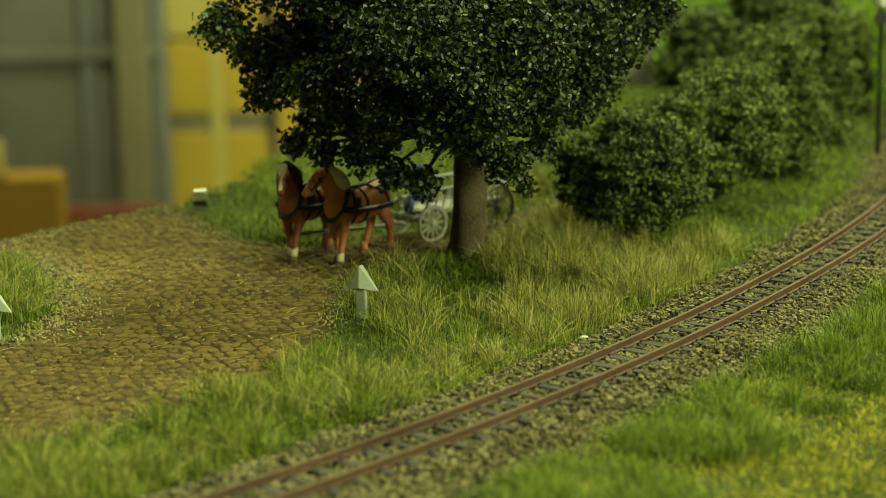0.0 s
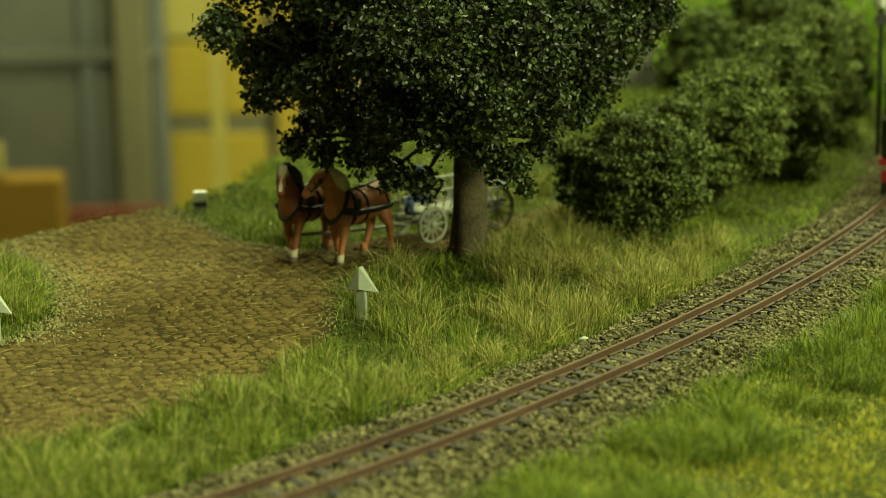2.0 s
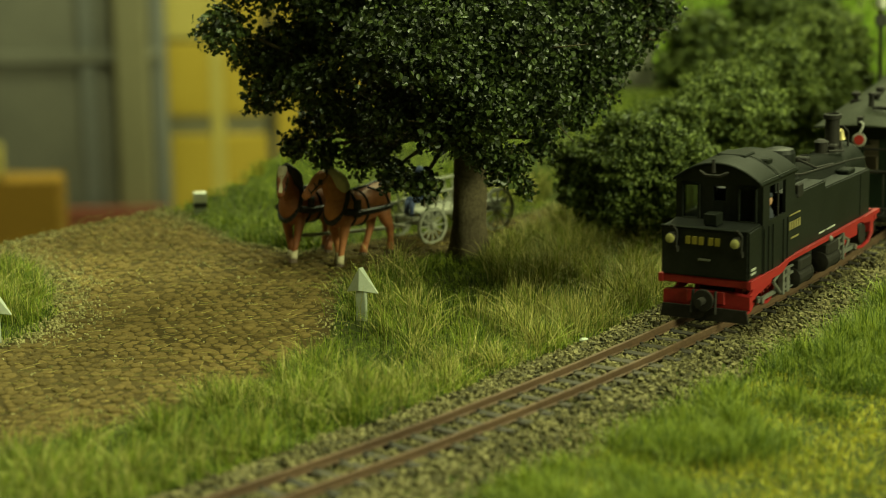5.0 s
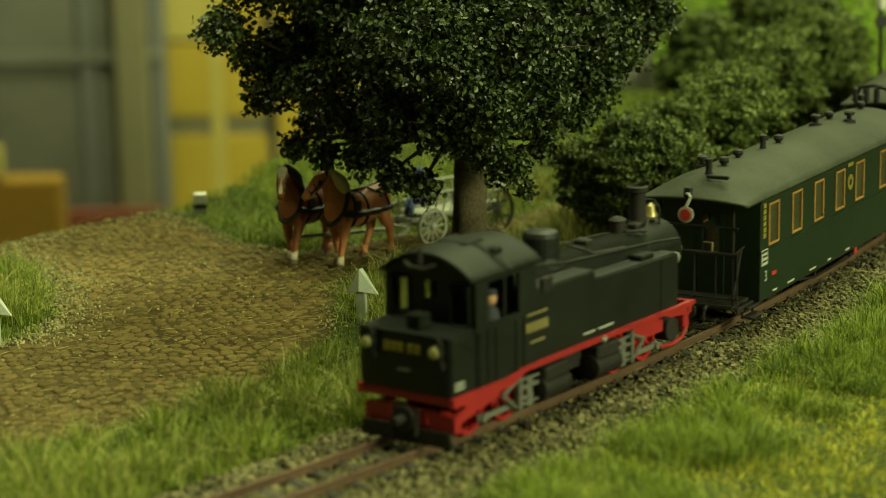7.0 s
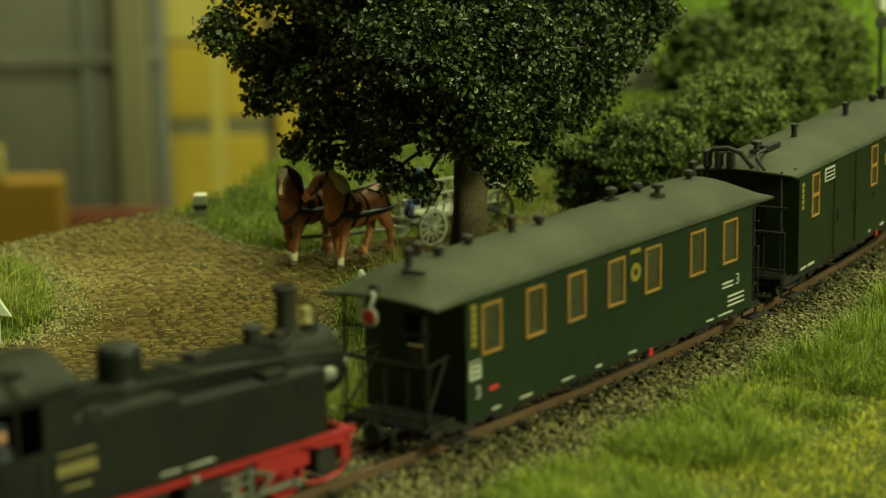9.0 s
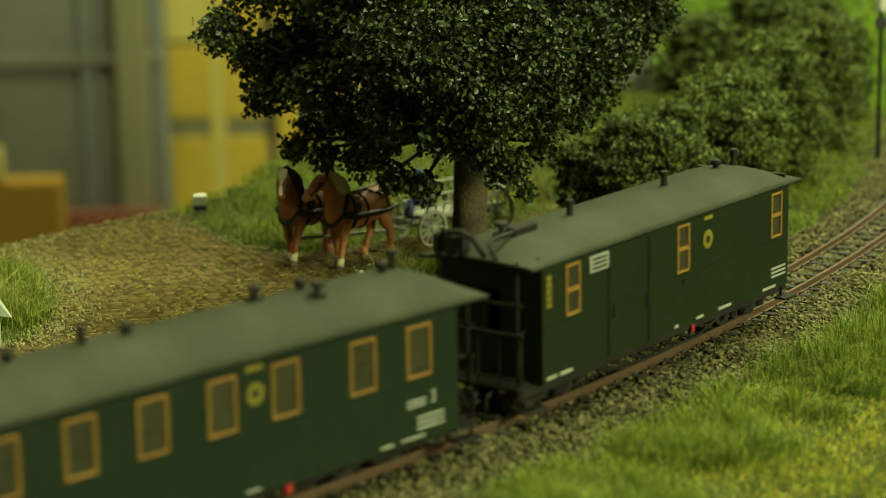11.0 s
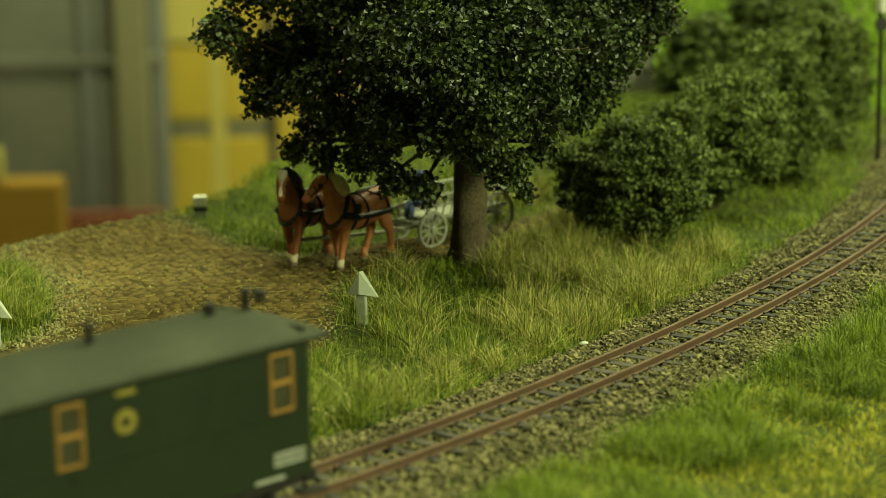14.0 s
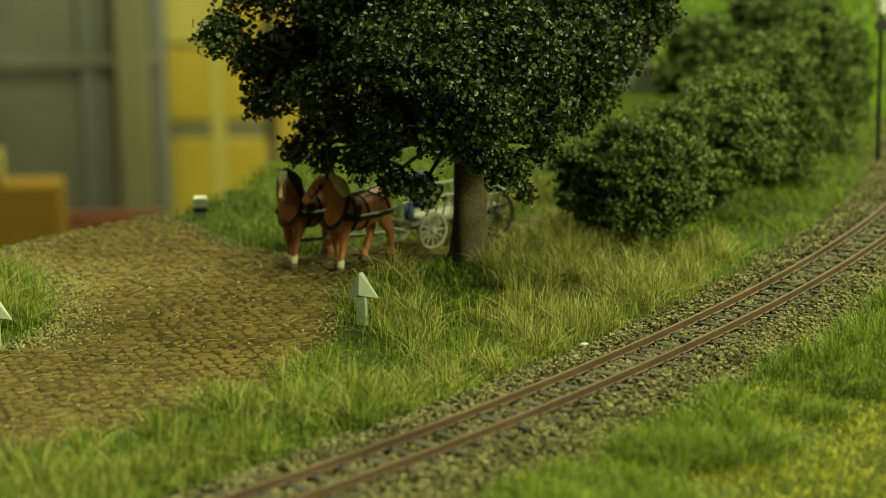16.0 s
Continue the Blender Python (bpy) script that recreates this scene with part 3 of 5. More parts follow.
def side_wall(bm, x0, x1, y0, y1, z0, z1, wins):
    """A wall with real openings. wins: rows of x0, x1, z0, z1, in order along the wall, all of one height."""
    if not wins:
        box(bm, x0, x1, y0, y1, z0, z1)
        return
    a, b = wins[0][2], wins[0][3]
    at = x0
    for w in [*wins, None]:
        end = w[0] if w else x1
        for za, zb in ((z0, a), (a, b), (b, z1)):
            box(bm, at, end, y0, y1, za, zb)
        if w:
            for za, zb in ((z0, a), (b, z1)):
                box(bm, w[0], w[1], y0, y1, za, zb)
            at = w[1]
    bmesh.ops.remove_doubles(bm, verts=bm.verts[:], dist=0.001)


def window(parent, x0, x1, z0, z1, y, out, split=False):
    """A wooden frame proud of the wall, with a pane. out: -1 or 1, the way that it faces."""
    bm = bm_new()
    t, ya, yb = 0.54, y - 0.35, y + 0.35
    ya, yb = ya + 0.2 * out, yb + 0.2 * out
    box(bm, x0, x1, ya, yb, z0, z0 + t, 0.1, 1)
    box(bm, x0, x1, ya, yb, z1 - t, z1, 0.1, 1)
    box(bm, x0, x0 + t, ya, yb, z0 + t, z1 - t, 0.1, 1)
    box(bm, x1 - t, x1, ya, yb, z0 + t, z1 - t, 0.1, 1)
    if split:
        zm = (z0 + z1) / 2
        box(bm, x0 + t, x1 - t, ya, yb, zm - 0.45, zm + 0.45, 0.1, 1)
    fr = part("window", bm, M_WOOD, parent, "yellow-brown wooden window frame")
    p = part("pane", box(bm_new(), x0 + t * 0.6, x1 - t * 0.6, y - 0.12, y + 0.12, z0 + t * 0.6, z1 - t * 0.6), M_SHEEN_PANE, fr)
    p.visible_shadow = False
    return fr


def arched(x0, x1, half, eave, crown, t, bow=0.0):
    """A bowed roof sheet with thickness, drawn along x, its ends drooping by bow."""
    bm = bm_new()
    n, xs = 20, [x0, x0 + 0.4, x0 + 2, x0 + 4, x0 + 6.5, x0 + 9, x0 + 12, (x0 + x1) / 2, x1 - 12, x1 - 9, x1 - 6.5, x1 - 4, x1 - 2, x1 - 0.4, x1]
    rows = []
    for top in (True, False):
        for x in xs:
            e = min(x - x0, x1 - x)
            droop = 1 - bow * (1 - min(1, e / 11)) ** 1.6
            row = []
            for i in range(n + 1):
                u = -1 + 2 * i / n
                z = eave + (crown - eave) * (1 - abs(u) ** 2.1) * droop
                row.append(bm.verts.new((x, u * half, z if top else z - t)))
            rows.append(row)
    k = len(xs)
    for a in range(k - 1):
        for i in range(n):
            bm.faces.new((rows[a][i], rows[a + 1][i], rows[a + 1][i + 1], rows[a][i + 1]))
            bm.faces.new((rows[k + a][i], rows[k + a][i + 1], rows[k + a + 1][i + 1], rows[k + a + 1][i]))
        for i in (0, n):
            bm.faces.new((rows[a][i], rows[a + 1][i], rows[k + a + 1][i], rows[k + a][i]))
    for a in (0, k - 1):
        for i in range(n):
            bm.faces.new((rows[a][i], rows[a][i + 1], rows[k + a][i + 1], rows[k + a][i]))
    bmesh.ops.recalc_face_normals(bm, faces=bm.faces[:])
    return bm


WHEELS = []


def wheelset(parent, x, r, material, spokes=0):
    """An axle with two wheels; its axle lies along y."""
    bm = bm_new()
    lathe(bm, [(0.5, -6.2), (0.5, 6.2)], 8, "y")
    for s in (-1, 1):
        if spokes:
            for i in range(spokes):
                a = 6.283 * i / spokes
                tube(bm, (0, s * 4.9, 0), (r * 0.86 * math.cos(a), s * 4.9, r * 0.86 * math.sin(a)), 0.32, 0.26, 5)
            lathe(bm, [(1.2, s * 4.9 - 0.7), (1.2, s * 4.9 + 0.7)], 10, "y")
            ring = []
            for i in range(24):
                a = 6.283 * i / 24
                ring.append([bm.verts.new((q * math.cos(a), s * 4.9 + w, q * math.sin(a))) for q, w in ((r * 0.82, -0.7), (r, -0.7), (r, 0.7), (r * 0.82, 0.7))])
            for i in range(24):
                for j in range(4):
                    bm.faces.new((ring[i][j], ring[(i + 1) % 24][j], ring[(i + 1) % 24][(j + 1) % 4], ring[i][(j + 1) % 4]))
        else:
            lathe(bm, [(r * 0.3, s * 4.9 - 0.5), (r, s * 4.9 - 0.7), (r, s * 4.9 + 0.7), (r * 0.86, s * 4.9 + 0.75), (r * 0.8, s * 4.9 + 0.35), (r * 0.3, s * 4.9 + 0.5)], 20, "y")
        lathe(bm, [(r * 0.4, s * 4.2 - 0.12), (r + 0.55, s * 4.2 - 0.12), (r + 0.55, s * 4.2 + 0.12), (r * 0.4, s * 4.2 + 0.12)], 20, "y")
    bmesh.ops.recalc_face_normals(bm, faces=bm.faces[:])
    ob = part("wheelset", bm, material, parent)
    ob.matrix_local = pose(x * MM, 0, r * MM)
    WHEELS.append((ob, x, r))
    return ob


def bogie(parent, x):
    bm = bm_new()
    for s in (-1, 1):
        y = s * 7.6
        box(bm, x - 9.5, x + 9.5, y - 0.4, y + 0.4, 3.2, 4.4, 0.15, 1)
        box(bm, x - 2.2, x + 2.2, y - 0.6, y + 0.6, 1.8, 4.4, 0.2, 1)
        for k in (-6.2, 6.2):
            box(bm, x + k - 1.0, x + k + 1.0, y - 0.5 + s * 0.5, y + 0.5 + s * 0.5, 2.3, 4.9, 0.2, 1)
            tube(bm, (x + k, y + s * 0.6, 3.3), (x + k, y + s * 1.3, 3.3), 0.7, 0.6, 10)
        for i in range(4):
            box(bm, x - 2.4 + i * 0.25, x + 2.4 - i * 0.25, y + s * 0.5, y + s * 1.0, 2.0 + i * 0.35, 2.25 + i * 0.35)
    box(bm, x - 1.5, x + 1.5, -7.5, 7.5, 3.2, 4.8, 0.2, 1)
    part("bogie", bm, M_FRAME, parent)
    for k in (-6.2, 6.2):
        wheelset(parent, x + k, 3.3, M_FRAME)


def vent(parent, x, y, z, kind):
    bm = bm_new()
    if kind == "tall":
        lathe(bm, [(0.9, -0.5), (0.75, 0.4), (0.7, 0.7), (0.7, 2.3), (0.92, 2.4), (0.92, 3.0), (0.5, 3.2)], 14, "z", (x, y, z))
    elif kind == "ball":
        lathe(bm, [(0.6, -0.5), (0.65, 0.4), (1.05, 0.6), (1.2, 1.1), (1.05, 1.7), (0.6, 1.9)], 14, "z", (x, y, z))
    elif kind == "cap":
        lathe(bm, [(1.7, -0.4), (1.5, 0.5), (0.6, 0.7), (0.6, 1.6), (1.3, 1.7), (1.3, 2.4), (0.7, 2.7)], 14, "z", (x, y, z))
    else:
        box(bm, x - 0.4, x + 0.4, y - 2.6, y + 2.6, z - 0.5, z + 0.4, 0.2, 1)
    part("roof_vent", bm, M_FRAME, parent, smooth=False)


def platform(parent, x_in, x_out, half, floor, eave, inset=1.6):
    """An open end platform: floor, steps, corner posts, railing with bars."""
    s = 1 if x_out > x_in else -1
    lo, hi = min(x_in, x_out), max(x_in, x_out)
    part("platform_floor", box(bm_new(), lo, hi, -half + 1.6, half - 1.6, floor - 0.9, floor, 0.1, 1), M_FRAME, parent)
    for sy in (-1, 1):
        bm = bm_new()
        for k, (zz, o) in enumerate(((2.0, 0.4), (4.1, -0.6))):
            box(bm, x_in + s * 2.2 - 3.2, x_in + s * 2.2 + 3.2, sy * (half + o) - 1.3, sy * (half + o) + 1.3, zz, zz + 0.45, 0.1, 1)
        for dx in (-3, 3):
            box(bm, x_in + s * 2.2 + dx - 0.2, x_in + s * 2.2 + dx + 0.2, sy * (half - 0.9) - 0.25, sy * (half - 0.9) + 0.25, 2.0, floor)
        part("step", bm, M_FRAME, parent)
        bm = bm_new()
        tube(bm, (x_out - s * 0.6, sy * (half - inset), floor), (x_out - s * 0.6, sy * (half - inset), eave + 0.8), 0.32, n=8)
        part("post", bm, M_FRAME, parent)
        bm = bm_new()
        tube(bm, (x_out - s * 0.6, sy * (half - inset), floor + 1), (x_in + s * 1.2, sy * (half - 3.0), 16), 0.3, n=6)
        tube(bm, (x_out - s * 0.6, sy * (half - inset), 16.6), (x_in + s * 0.6, sy * (half - 2.6), 16.9), 0.28, n=6)
        part("side_rail", bm, M_FRAME, parent)
    x = x_out - s * 0.5
    top = part("end_railing", tube(bm_new(), (x, -half + 0.4, 16.8), (x, half - 0.4, 16.8), 0.42, n=6), M_FRAME, parent)
    for z, r in ((floor + 1.4, 0.25), (22.6, 0.3)):
        part("cross_bar", tube(bm_new(), (x, -half + 0.4, z), (x, half - 0.4, z), r, n=6), M_FRAME, top)
    for i in range(5):
        y = -half + 0.6 + (2 * half - 1.2) * i / 4
        part("baluster", tube(bm_new(), (x, y, floor), (x, y, 16.8), 0.2, n=5), M_FRAME, top)
    bm = bm_new()
    for y in (-3.2, 3.4):
        tube(bm, (x_out, y, 5), (x_out + s * 1.4, y, 4.4), 0.4, n=6)
        tube(bm, (x_out + s * 1.4, y, 4.4), (x_out + s * 1.6, y, 2.2), 0.35, n=6)
    box(bm, x_out - 0.5, x_out + s * 3.2, -0.8, 0.8, 3.6, 5.0, 0.2, 1)
    lathe(bm, [(1.9, 0), (1.9, 0.5)], 14, "x", (x_out + s * 3.2, 0, 4.3))
    part("coupler", bm, M_FRAME, parent)


def build_coach():
    co = thing("passenger_coach", label="dark green four-axle narrow-gauge passenger coach with open platforms", category="railway coach", group="carriages of the train")
    wins = [(a, a + 6.2, 16.4, 25.9) for a in (-48.0, -33.8, -19.8, -5.6, 8.2, 26.0, 39.7)]
    H = 11.6
    bm = bm_new()
    for sy in (-1, 1):
        side_wall(bm, -52.6, 52.8, sy * H - (0.8 if sy > 0 else 0), sy * H + (0.8 if sy < 0 else 0), 4.8, 28.0, wins)
    part("body", bm, M_GREEN, co)
    for x in (-52.6, 52.0):
        bm = bm_new()
        for y0, y1 in ((-10.8, -3.2), (3.2, 10.8)):
            box(bm, x, x + 0.8, y0, y1, 4.8, 23.5)
            box(bm, x, x + 0.8, y0, y1, 23.5, 29.5)
        box(bm, x, x + 0.8, -3.2, 3.2, 23.5, 29.5)
        bmesh.ops.remove_doubles(bm, verts=bm.verts[:], dist=0.001)
        part("end_wall", bm, M_GREEN, co)
    for x in (-52.4, 52.2):
        bm = bm_new()
        box(bm, x - 0.3, x + 0.3, -3.2, 3.2, 5, 14.5, 0.1, 1)
        box(bm, x - 0.3, x + 0.3, -3.2, -2.0, 14.5, 23.5)
        box(bm, x - 0.3, x + 0.3, 2.0, 3.2, 14.5, 23.5)
        part("end_door", bm, M_GREEN, co)
    bm = bm_new()
    box(bm, -52.4, 52.6, -10.8, 10.8, 5.0, 5.8)
    for k in range(7):
        x = -46 + 15 * k
        for y0, y1 in ((-10.5, -2.5), (2.5, 10.5)):
            box(bm, x, x + 1, y0, y1, 5.8, 15.5, 0.2, 1)
            box(bm, x - 4, x + 5, y0, y1, 5.8, 10, 0.2, 1)
    part("interior", bm, M_SEAT, co)
    for sy in (-1, 1):
        for w in wins:
            window(co, *w, sy * (H - 0.25), sy)
    part("roof", arched(-63.2, 59.8, 12.9, 28.2, 33.0, 0.55, 0.85), M_ROOF, co, "matt grey-green bowed roof", smooth=True)
    bm = bm_new()
    for sy in (-1, 1):
        box(bm, -52.6, 52.8, sy * (H + 0.12) - 0.12, sy * (H + 0.12) + 0.12, 26.6, 27.1)
        box(bm, -52.6, 52.8, sy * (H + 0.1) - 0.1, sy * (H + 0.1) + 0.1, 15.3, 15.6)
    part("trim_strip", bm, M_GREEN, co)
    bm = bm_new()
    for sy in (-1, 1):
        box(bm, -61.5, 58.5, sy * 9.8 - 0.4, sy * 9.8 + 0.4, 3.6, 5.0, 0.15, 1)
        for a, b in (((-26, 3.8), (-12, 1.6)), ((-12, 1.6), (12, 1.6)), ((12, 1.6), (26, 3.8))):
            tube(bm, (a[0], sy * 9.2, a[1]), (b[0], sy * 9.2, b[1]), 0.3, n=6)
        for x in (-12, 12):
            tube(bm, (x, sy * 9.2, 1.6), (x, sy * 9.2, 4), 0.35, n=6)
    for x in (-20, 5, 20):
        box(bm, x - 3, x + 3, -5, 5, 2.2, 4.2, 0.3, 1)
    part("underframe", bm, M_FRAME, co)
    for x in (-38, 36):
        bogie(co, x)
    platform(co, -52.6, -62.2, 10.6, 5.6, 28.2)
    platform(co, 52.8, 58.8, 10.6, 5.6, 28.2)
    for x, y, k in ((-54, 0, "tall"), (-44.4, 0.5, "ball"), (-57, -3.4, "bar"), (-33.6, 1.6, "ball"), (-43, 6.2, "cap"), (-20, 1, "tall"), (-11.3, 0.6, "ball"), (17.3, 2.0, "cap"), (28.4, 2.6, "ball"), (27, -3.2, "cap"), (46.4, 0.6, "ball"), (50.5, 2, "tall")):
        vent(co, x, y, 33.0 - 4.8 * abs(y / 12.9) ** 2.1, k)
    for sy in (-1, 1):
        y = sy * (H + 0.1)
        bars(co, "yellow_lettering", y, [(-51.2, -49.6, 18.6 + i * 1.35, 19.6 + i * 1.35) for i in range(6)] + [(2.6, 6.4, 27.2, 28.0), (2.6, 6.4, 25.7, 26.6)], M_YELLOW)
        bars(co, "white_lettering", y, [(-51.9, -48.4, 12.5, 16.0), (-45, -42.5, 5.5, 5.9), (-36, -32, 5.4, 5.8), (-22, -18, 5.4, 5.8), (-10, -8, 5.4, 5.8), (2, 5, 5.4, 5.8), (42, 49, 8.9, 9.3), (42, 49, 7.9, 8.3), (42, 49, 6.9, 7.3), (38, 44, 5.5, 5.9), (33, 36, 5.4, 5.8), (39.6, 44.2, 12.1, 12.5), (39.6, 44.2, 11.2, 11.6)], M_WHITE)
        bars(co, "label_writing", y + sy * 0.1, [(-51.3, -49, 13.2 + i * 1.1, 13.6 + i * 1.1) for i in range(3)], M_ROOF)
        bars(co, "red_marking", y, [(-45.8, -43, 9.3, 10.1)], M_REDMARK)
        letter(co, "3", 3.4, -49.3, sy * (H + 0.1), 8.8, M_WHITE, sy > 0)
        letter(co, "3", 3.4, 46.2, sy * (H + 0.1), 11.2, M_WHITE, sy > 0)
        bm = bm_new()
        lathe(bm, [(1.9, -0.1), (1.9, 0.1)], 20, "y", (4.6, y, 21.8))
        em = part("emblem", bm, M_YELLOW, co)
        part("emblem_ring", lathe(bm_new(), [(0.8, -0.14), (0.8, 0.14)], 12, "y", (4.6, y, 21.8)), M_FRAME, em)
        part("brake_lever", box(bm_new(), 11.5, 13, sy * 10.6 - 0.3, sy * 10.6 + 0.3, 2.6, 4.6, 0.2, 1), M_REDMARK, co)
    # signal disc on the front platform roof
    d = part("signal_disc", lathe(bm_new(), [(1.8, 0.0), (1.8, 0.35)], 24, "x", (-64.6, 0.9, 25.4)), M_WHITE, co, "red disc with a white rim")
    part("disc_centre", lathe(bm_new(), [(1.25, -0.1), (1.25, 0.1)], 24, "x", (-64.7, 0.9, 25.4)), M_REDMARK, d)
    bm = bm_new()
    pts = [(-64.4, 0.8, 27.2), (-64.4, 0.2, 28.4), (-64.2, -0.1, 29.2), (-64.0, 0.5, 29.9), (-63.4, 1.1, 29.8)]
    limb(bm, pts, 0.34, 0.3, 8)
    part("disc_hook", bm, M_WHITE, d)
    part("hook_socket", box(bm_new(), -63.6, -62.2, 0.2, 1.8, 29.0, 31.2, 0.2, 1), M_FRAME, co)
    return co


def build_van():
    va = thing("luggage_van", label="green four-axle narrow-gauge luggage van with grey roof", category="railway van", group="carriages of the train")
    wins = [(a, a + 5.0, 18.2, 28.3) for a in (-33.2, 8.9, 50.0)]
    H = 11.7
    bm = bm_new()
    for sy in (-1, 1):
        side_wall(bm, -41.2, 58.4, sy * H - (0.8 if sy > 0 else 0), sy * H + (0.8 if sy < 0 else 0), 6.6, 29.8, wins)
    part("body", bm, M_GREEN2, va)
    part("end_wall", box(bm_new(), 57.6, 58.4, -10.9, 10.9, 6.6, 31.5), M_GREEN2, va)
    bm = bm_new()
    for y0, y1 in ((-10.9, -3.2), (3.2, 10.9)):
        box(bm, -41.2, -40.4, y0, y1, 6.6, 24)
        box(bm, -41.2, -40.4, y0, y1, 24, 31)
    box(bm, -41.2, -40.4, -3.2, 3.2, 24, 31)
    bmesh.ops.remove_doubles(bm, verts=bm.verts[:], dist=0.001)
    part("end_wall", bm, M_GREEN2, va)
    bm = bm_new()
    box(bm, -41.1, -40.5, -3.2, 3.2, 6.6, 15, 0.1, 1)
    box(bm, -41.1, -40.5, -3.2, -2.0, 15, 24)
    box(bm, -41.1, -40.5, 2.0, 3.2, 15, 24)
    part("end_door", bm, M_GREEN2, va)
    part("interior", box(bm_new(), -40, 57.4, -10.8, 10.8, 6.8, 9.0), M_SEAT, va)
    for sy in (-1, 1):
        for w in wins:
            window(va, *w, sy * (H - 0.25), sy, True)
        bm = bm_new()
        y = sy * (H + 0.08)
        for x in (-17.6, -2.2):
            box(bm, x - 0.25, x + 0.25, y - 0.2, y + 0.2, 6.8, 28.6, 0.06, 1)
        box(bm, -17.6, -2.2, y - 0.15, y + 0.15, 28.2, 28.8)
        part("sliding_door", bm, M_GREEN2, va)
        bm = bm_new()
        for x in (-16.2, -3.4):
            tube(bm, (x, y + sy * 0.5, 14.5), (x, y + sy * 0.5, 17.2), 0.22, n=6)
        box(bm, 11.5, 12.2, y - 0.2, y + 0.3, 15.6, 16.6)
        part("door_handle", bm, M_FRAME, va)
        part("trim_strip", box(bm_new(), -41.2, 58.4, y - 0.1, y + 0.1, 17.3, 17.6), M_GREEN2, va)
        y = sy * (H + 0.1)
        part("destination_board", box(bm_new(), -24.6, -17.9, y - 0.15, y + 0.15, 25.0, 28.3, 0.1, 1), M_WHITE, va, "white destination board")
        bars(va, "board_writing", y + sy * 0.15, [(-24.0, -18.6, 25.5 + 0.9 * i, 26.0 + 0.9 * i) for i in range(3)], M_FRAME)
        bars(va, "yellow_lettering", y, [(-39.9, -38.3, 21.2 + i * 1.3, 22.2 + i * 1.3) for i in range(5)] + [(20.0, 23.6, 29.0, 29.6), (20.0, 23.6, 27.6, 28.4)], M_YELLOW)
        bars(va, "white_lettering", y, [(-40, -36.5, 7.2, 7.8), (-35.5, -31, 7.2, 7.8), (50.4, 57, 9.2 + 0.0, 9.7), (50.4, 57, 10.1, 10.6), (50.4, 57, 11.0, 11.5), (46.5, 52.5, 7.0, 7.6), (26.5, 32, 7.0, 7.6), (17, 20, 7.0, 7.6), (8, 9.5, 7.0, 7.6)], M_WHITE)
        em = part("emblem", lathe(bm_new(), [(2.0, -0.1), (2.0, 0.1)], 20, "y", (21.6, y, 23.4)), M_YELLOW, va)
        part("emblem_ring", lathe(bm_new(), [(0.85, -0.14), (0.85, 0.14)], 12, "y", (21.6, y, 23.4)), M_FRAME, em)
        part("brake_lever", box(bm_new(), 16.7, 17.8, sy * 10.8 - 0.3, sy * 10.8 + 0.3, 4.2, 5.8, 0.2, 1), M_REDMARK, va)
    part("roof", arched(-46.0, 62.2, 13.0, 30.0, 33.4, 0.55, 0.8), M_ROOF, va, "matt grey-green bowed roof", smooth=True)
    bm = bm_new()
    for sy in (-1, 1):
        box(bm, -46, 60.5, sy * 9.9 - 0.4, sy * 9.9 + 0.4, 4.6, 6.6, 0.15, 1)
        for a, b in (((-20, 4.8), (-8, 2.0)), ((-8, 2.0), (22, 2.0)), ((22, 2.0), (34, 4.8))):
            tube(bm, (a[0], sy * 9.2, a[1]), (b[0], sy * 9.2, b[1]), 0.3, n=6)
    for x in (-10, 12, 24):
        box(bm, x - 3, x + 3, -5.5, 5.5, 2.4, 5.0, 0.3, 1)
    for sy in (-1, 1):
        box(bm, 55.5, 61, sy * 11.4 - 1.5, sy * 11.4 + 1.5, 3.3, 3.8, 0.1, 1)
        box(bm, 57.5, 58.1, sy * 10.4 - 0.3, sy * 10.4 + 0.3, 3.3, 6.6)
    part("underframe", bm, M_FRAME, va)
    for x in (-30, 46):
        bogie(va, x)
    platform(va, -41.2, -46.2, 10.6, 6.8, 30.0)
    for x, y, k in ((-13.3, 0, "tall"), (23.7, 0, "tall"), (48.1, 1, "ball"), (55.3, 0.5, "tall"), (60.2, 3, "ball"), (-36.5, 0.6, "cap")):
        vent(va, x, y, 33.4 - 3.4 * abs(y / 13) ** 2.1, k)
    bm = bm_new()
    box(bm, -36, -28, -2.2, 0.2, 33.2, 34.8, 0.3, 1)
    limb(bm, [(-36, -1.5, 34.0), (-44, -2.5, 34.2), (-46.5, -3.4, 33.4), (-47, -5.5, 31.2)], 0.4, 0.4, 6)
    limb(bm, [(-45.5, 9.5, 31.0), (-46, 7.5, 35.0), (-46, 3.5, 35.4), (-46.4, 0.5, 34.6), (-46.6, -2.5, 31.4)], 0.55, 0.55, 8)
    for y in (9.0, 6.2, 3.4):
        box(bm, -46.6, -43.6, y - 0.6, y + 0.6, 30.8, 34.6, 0.2, 1)
    part("roof_pipework", bm, M_FRAME, va)
    return va


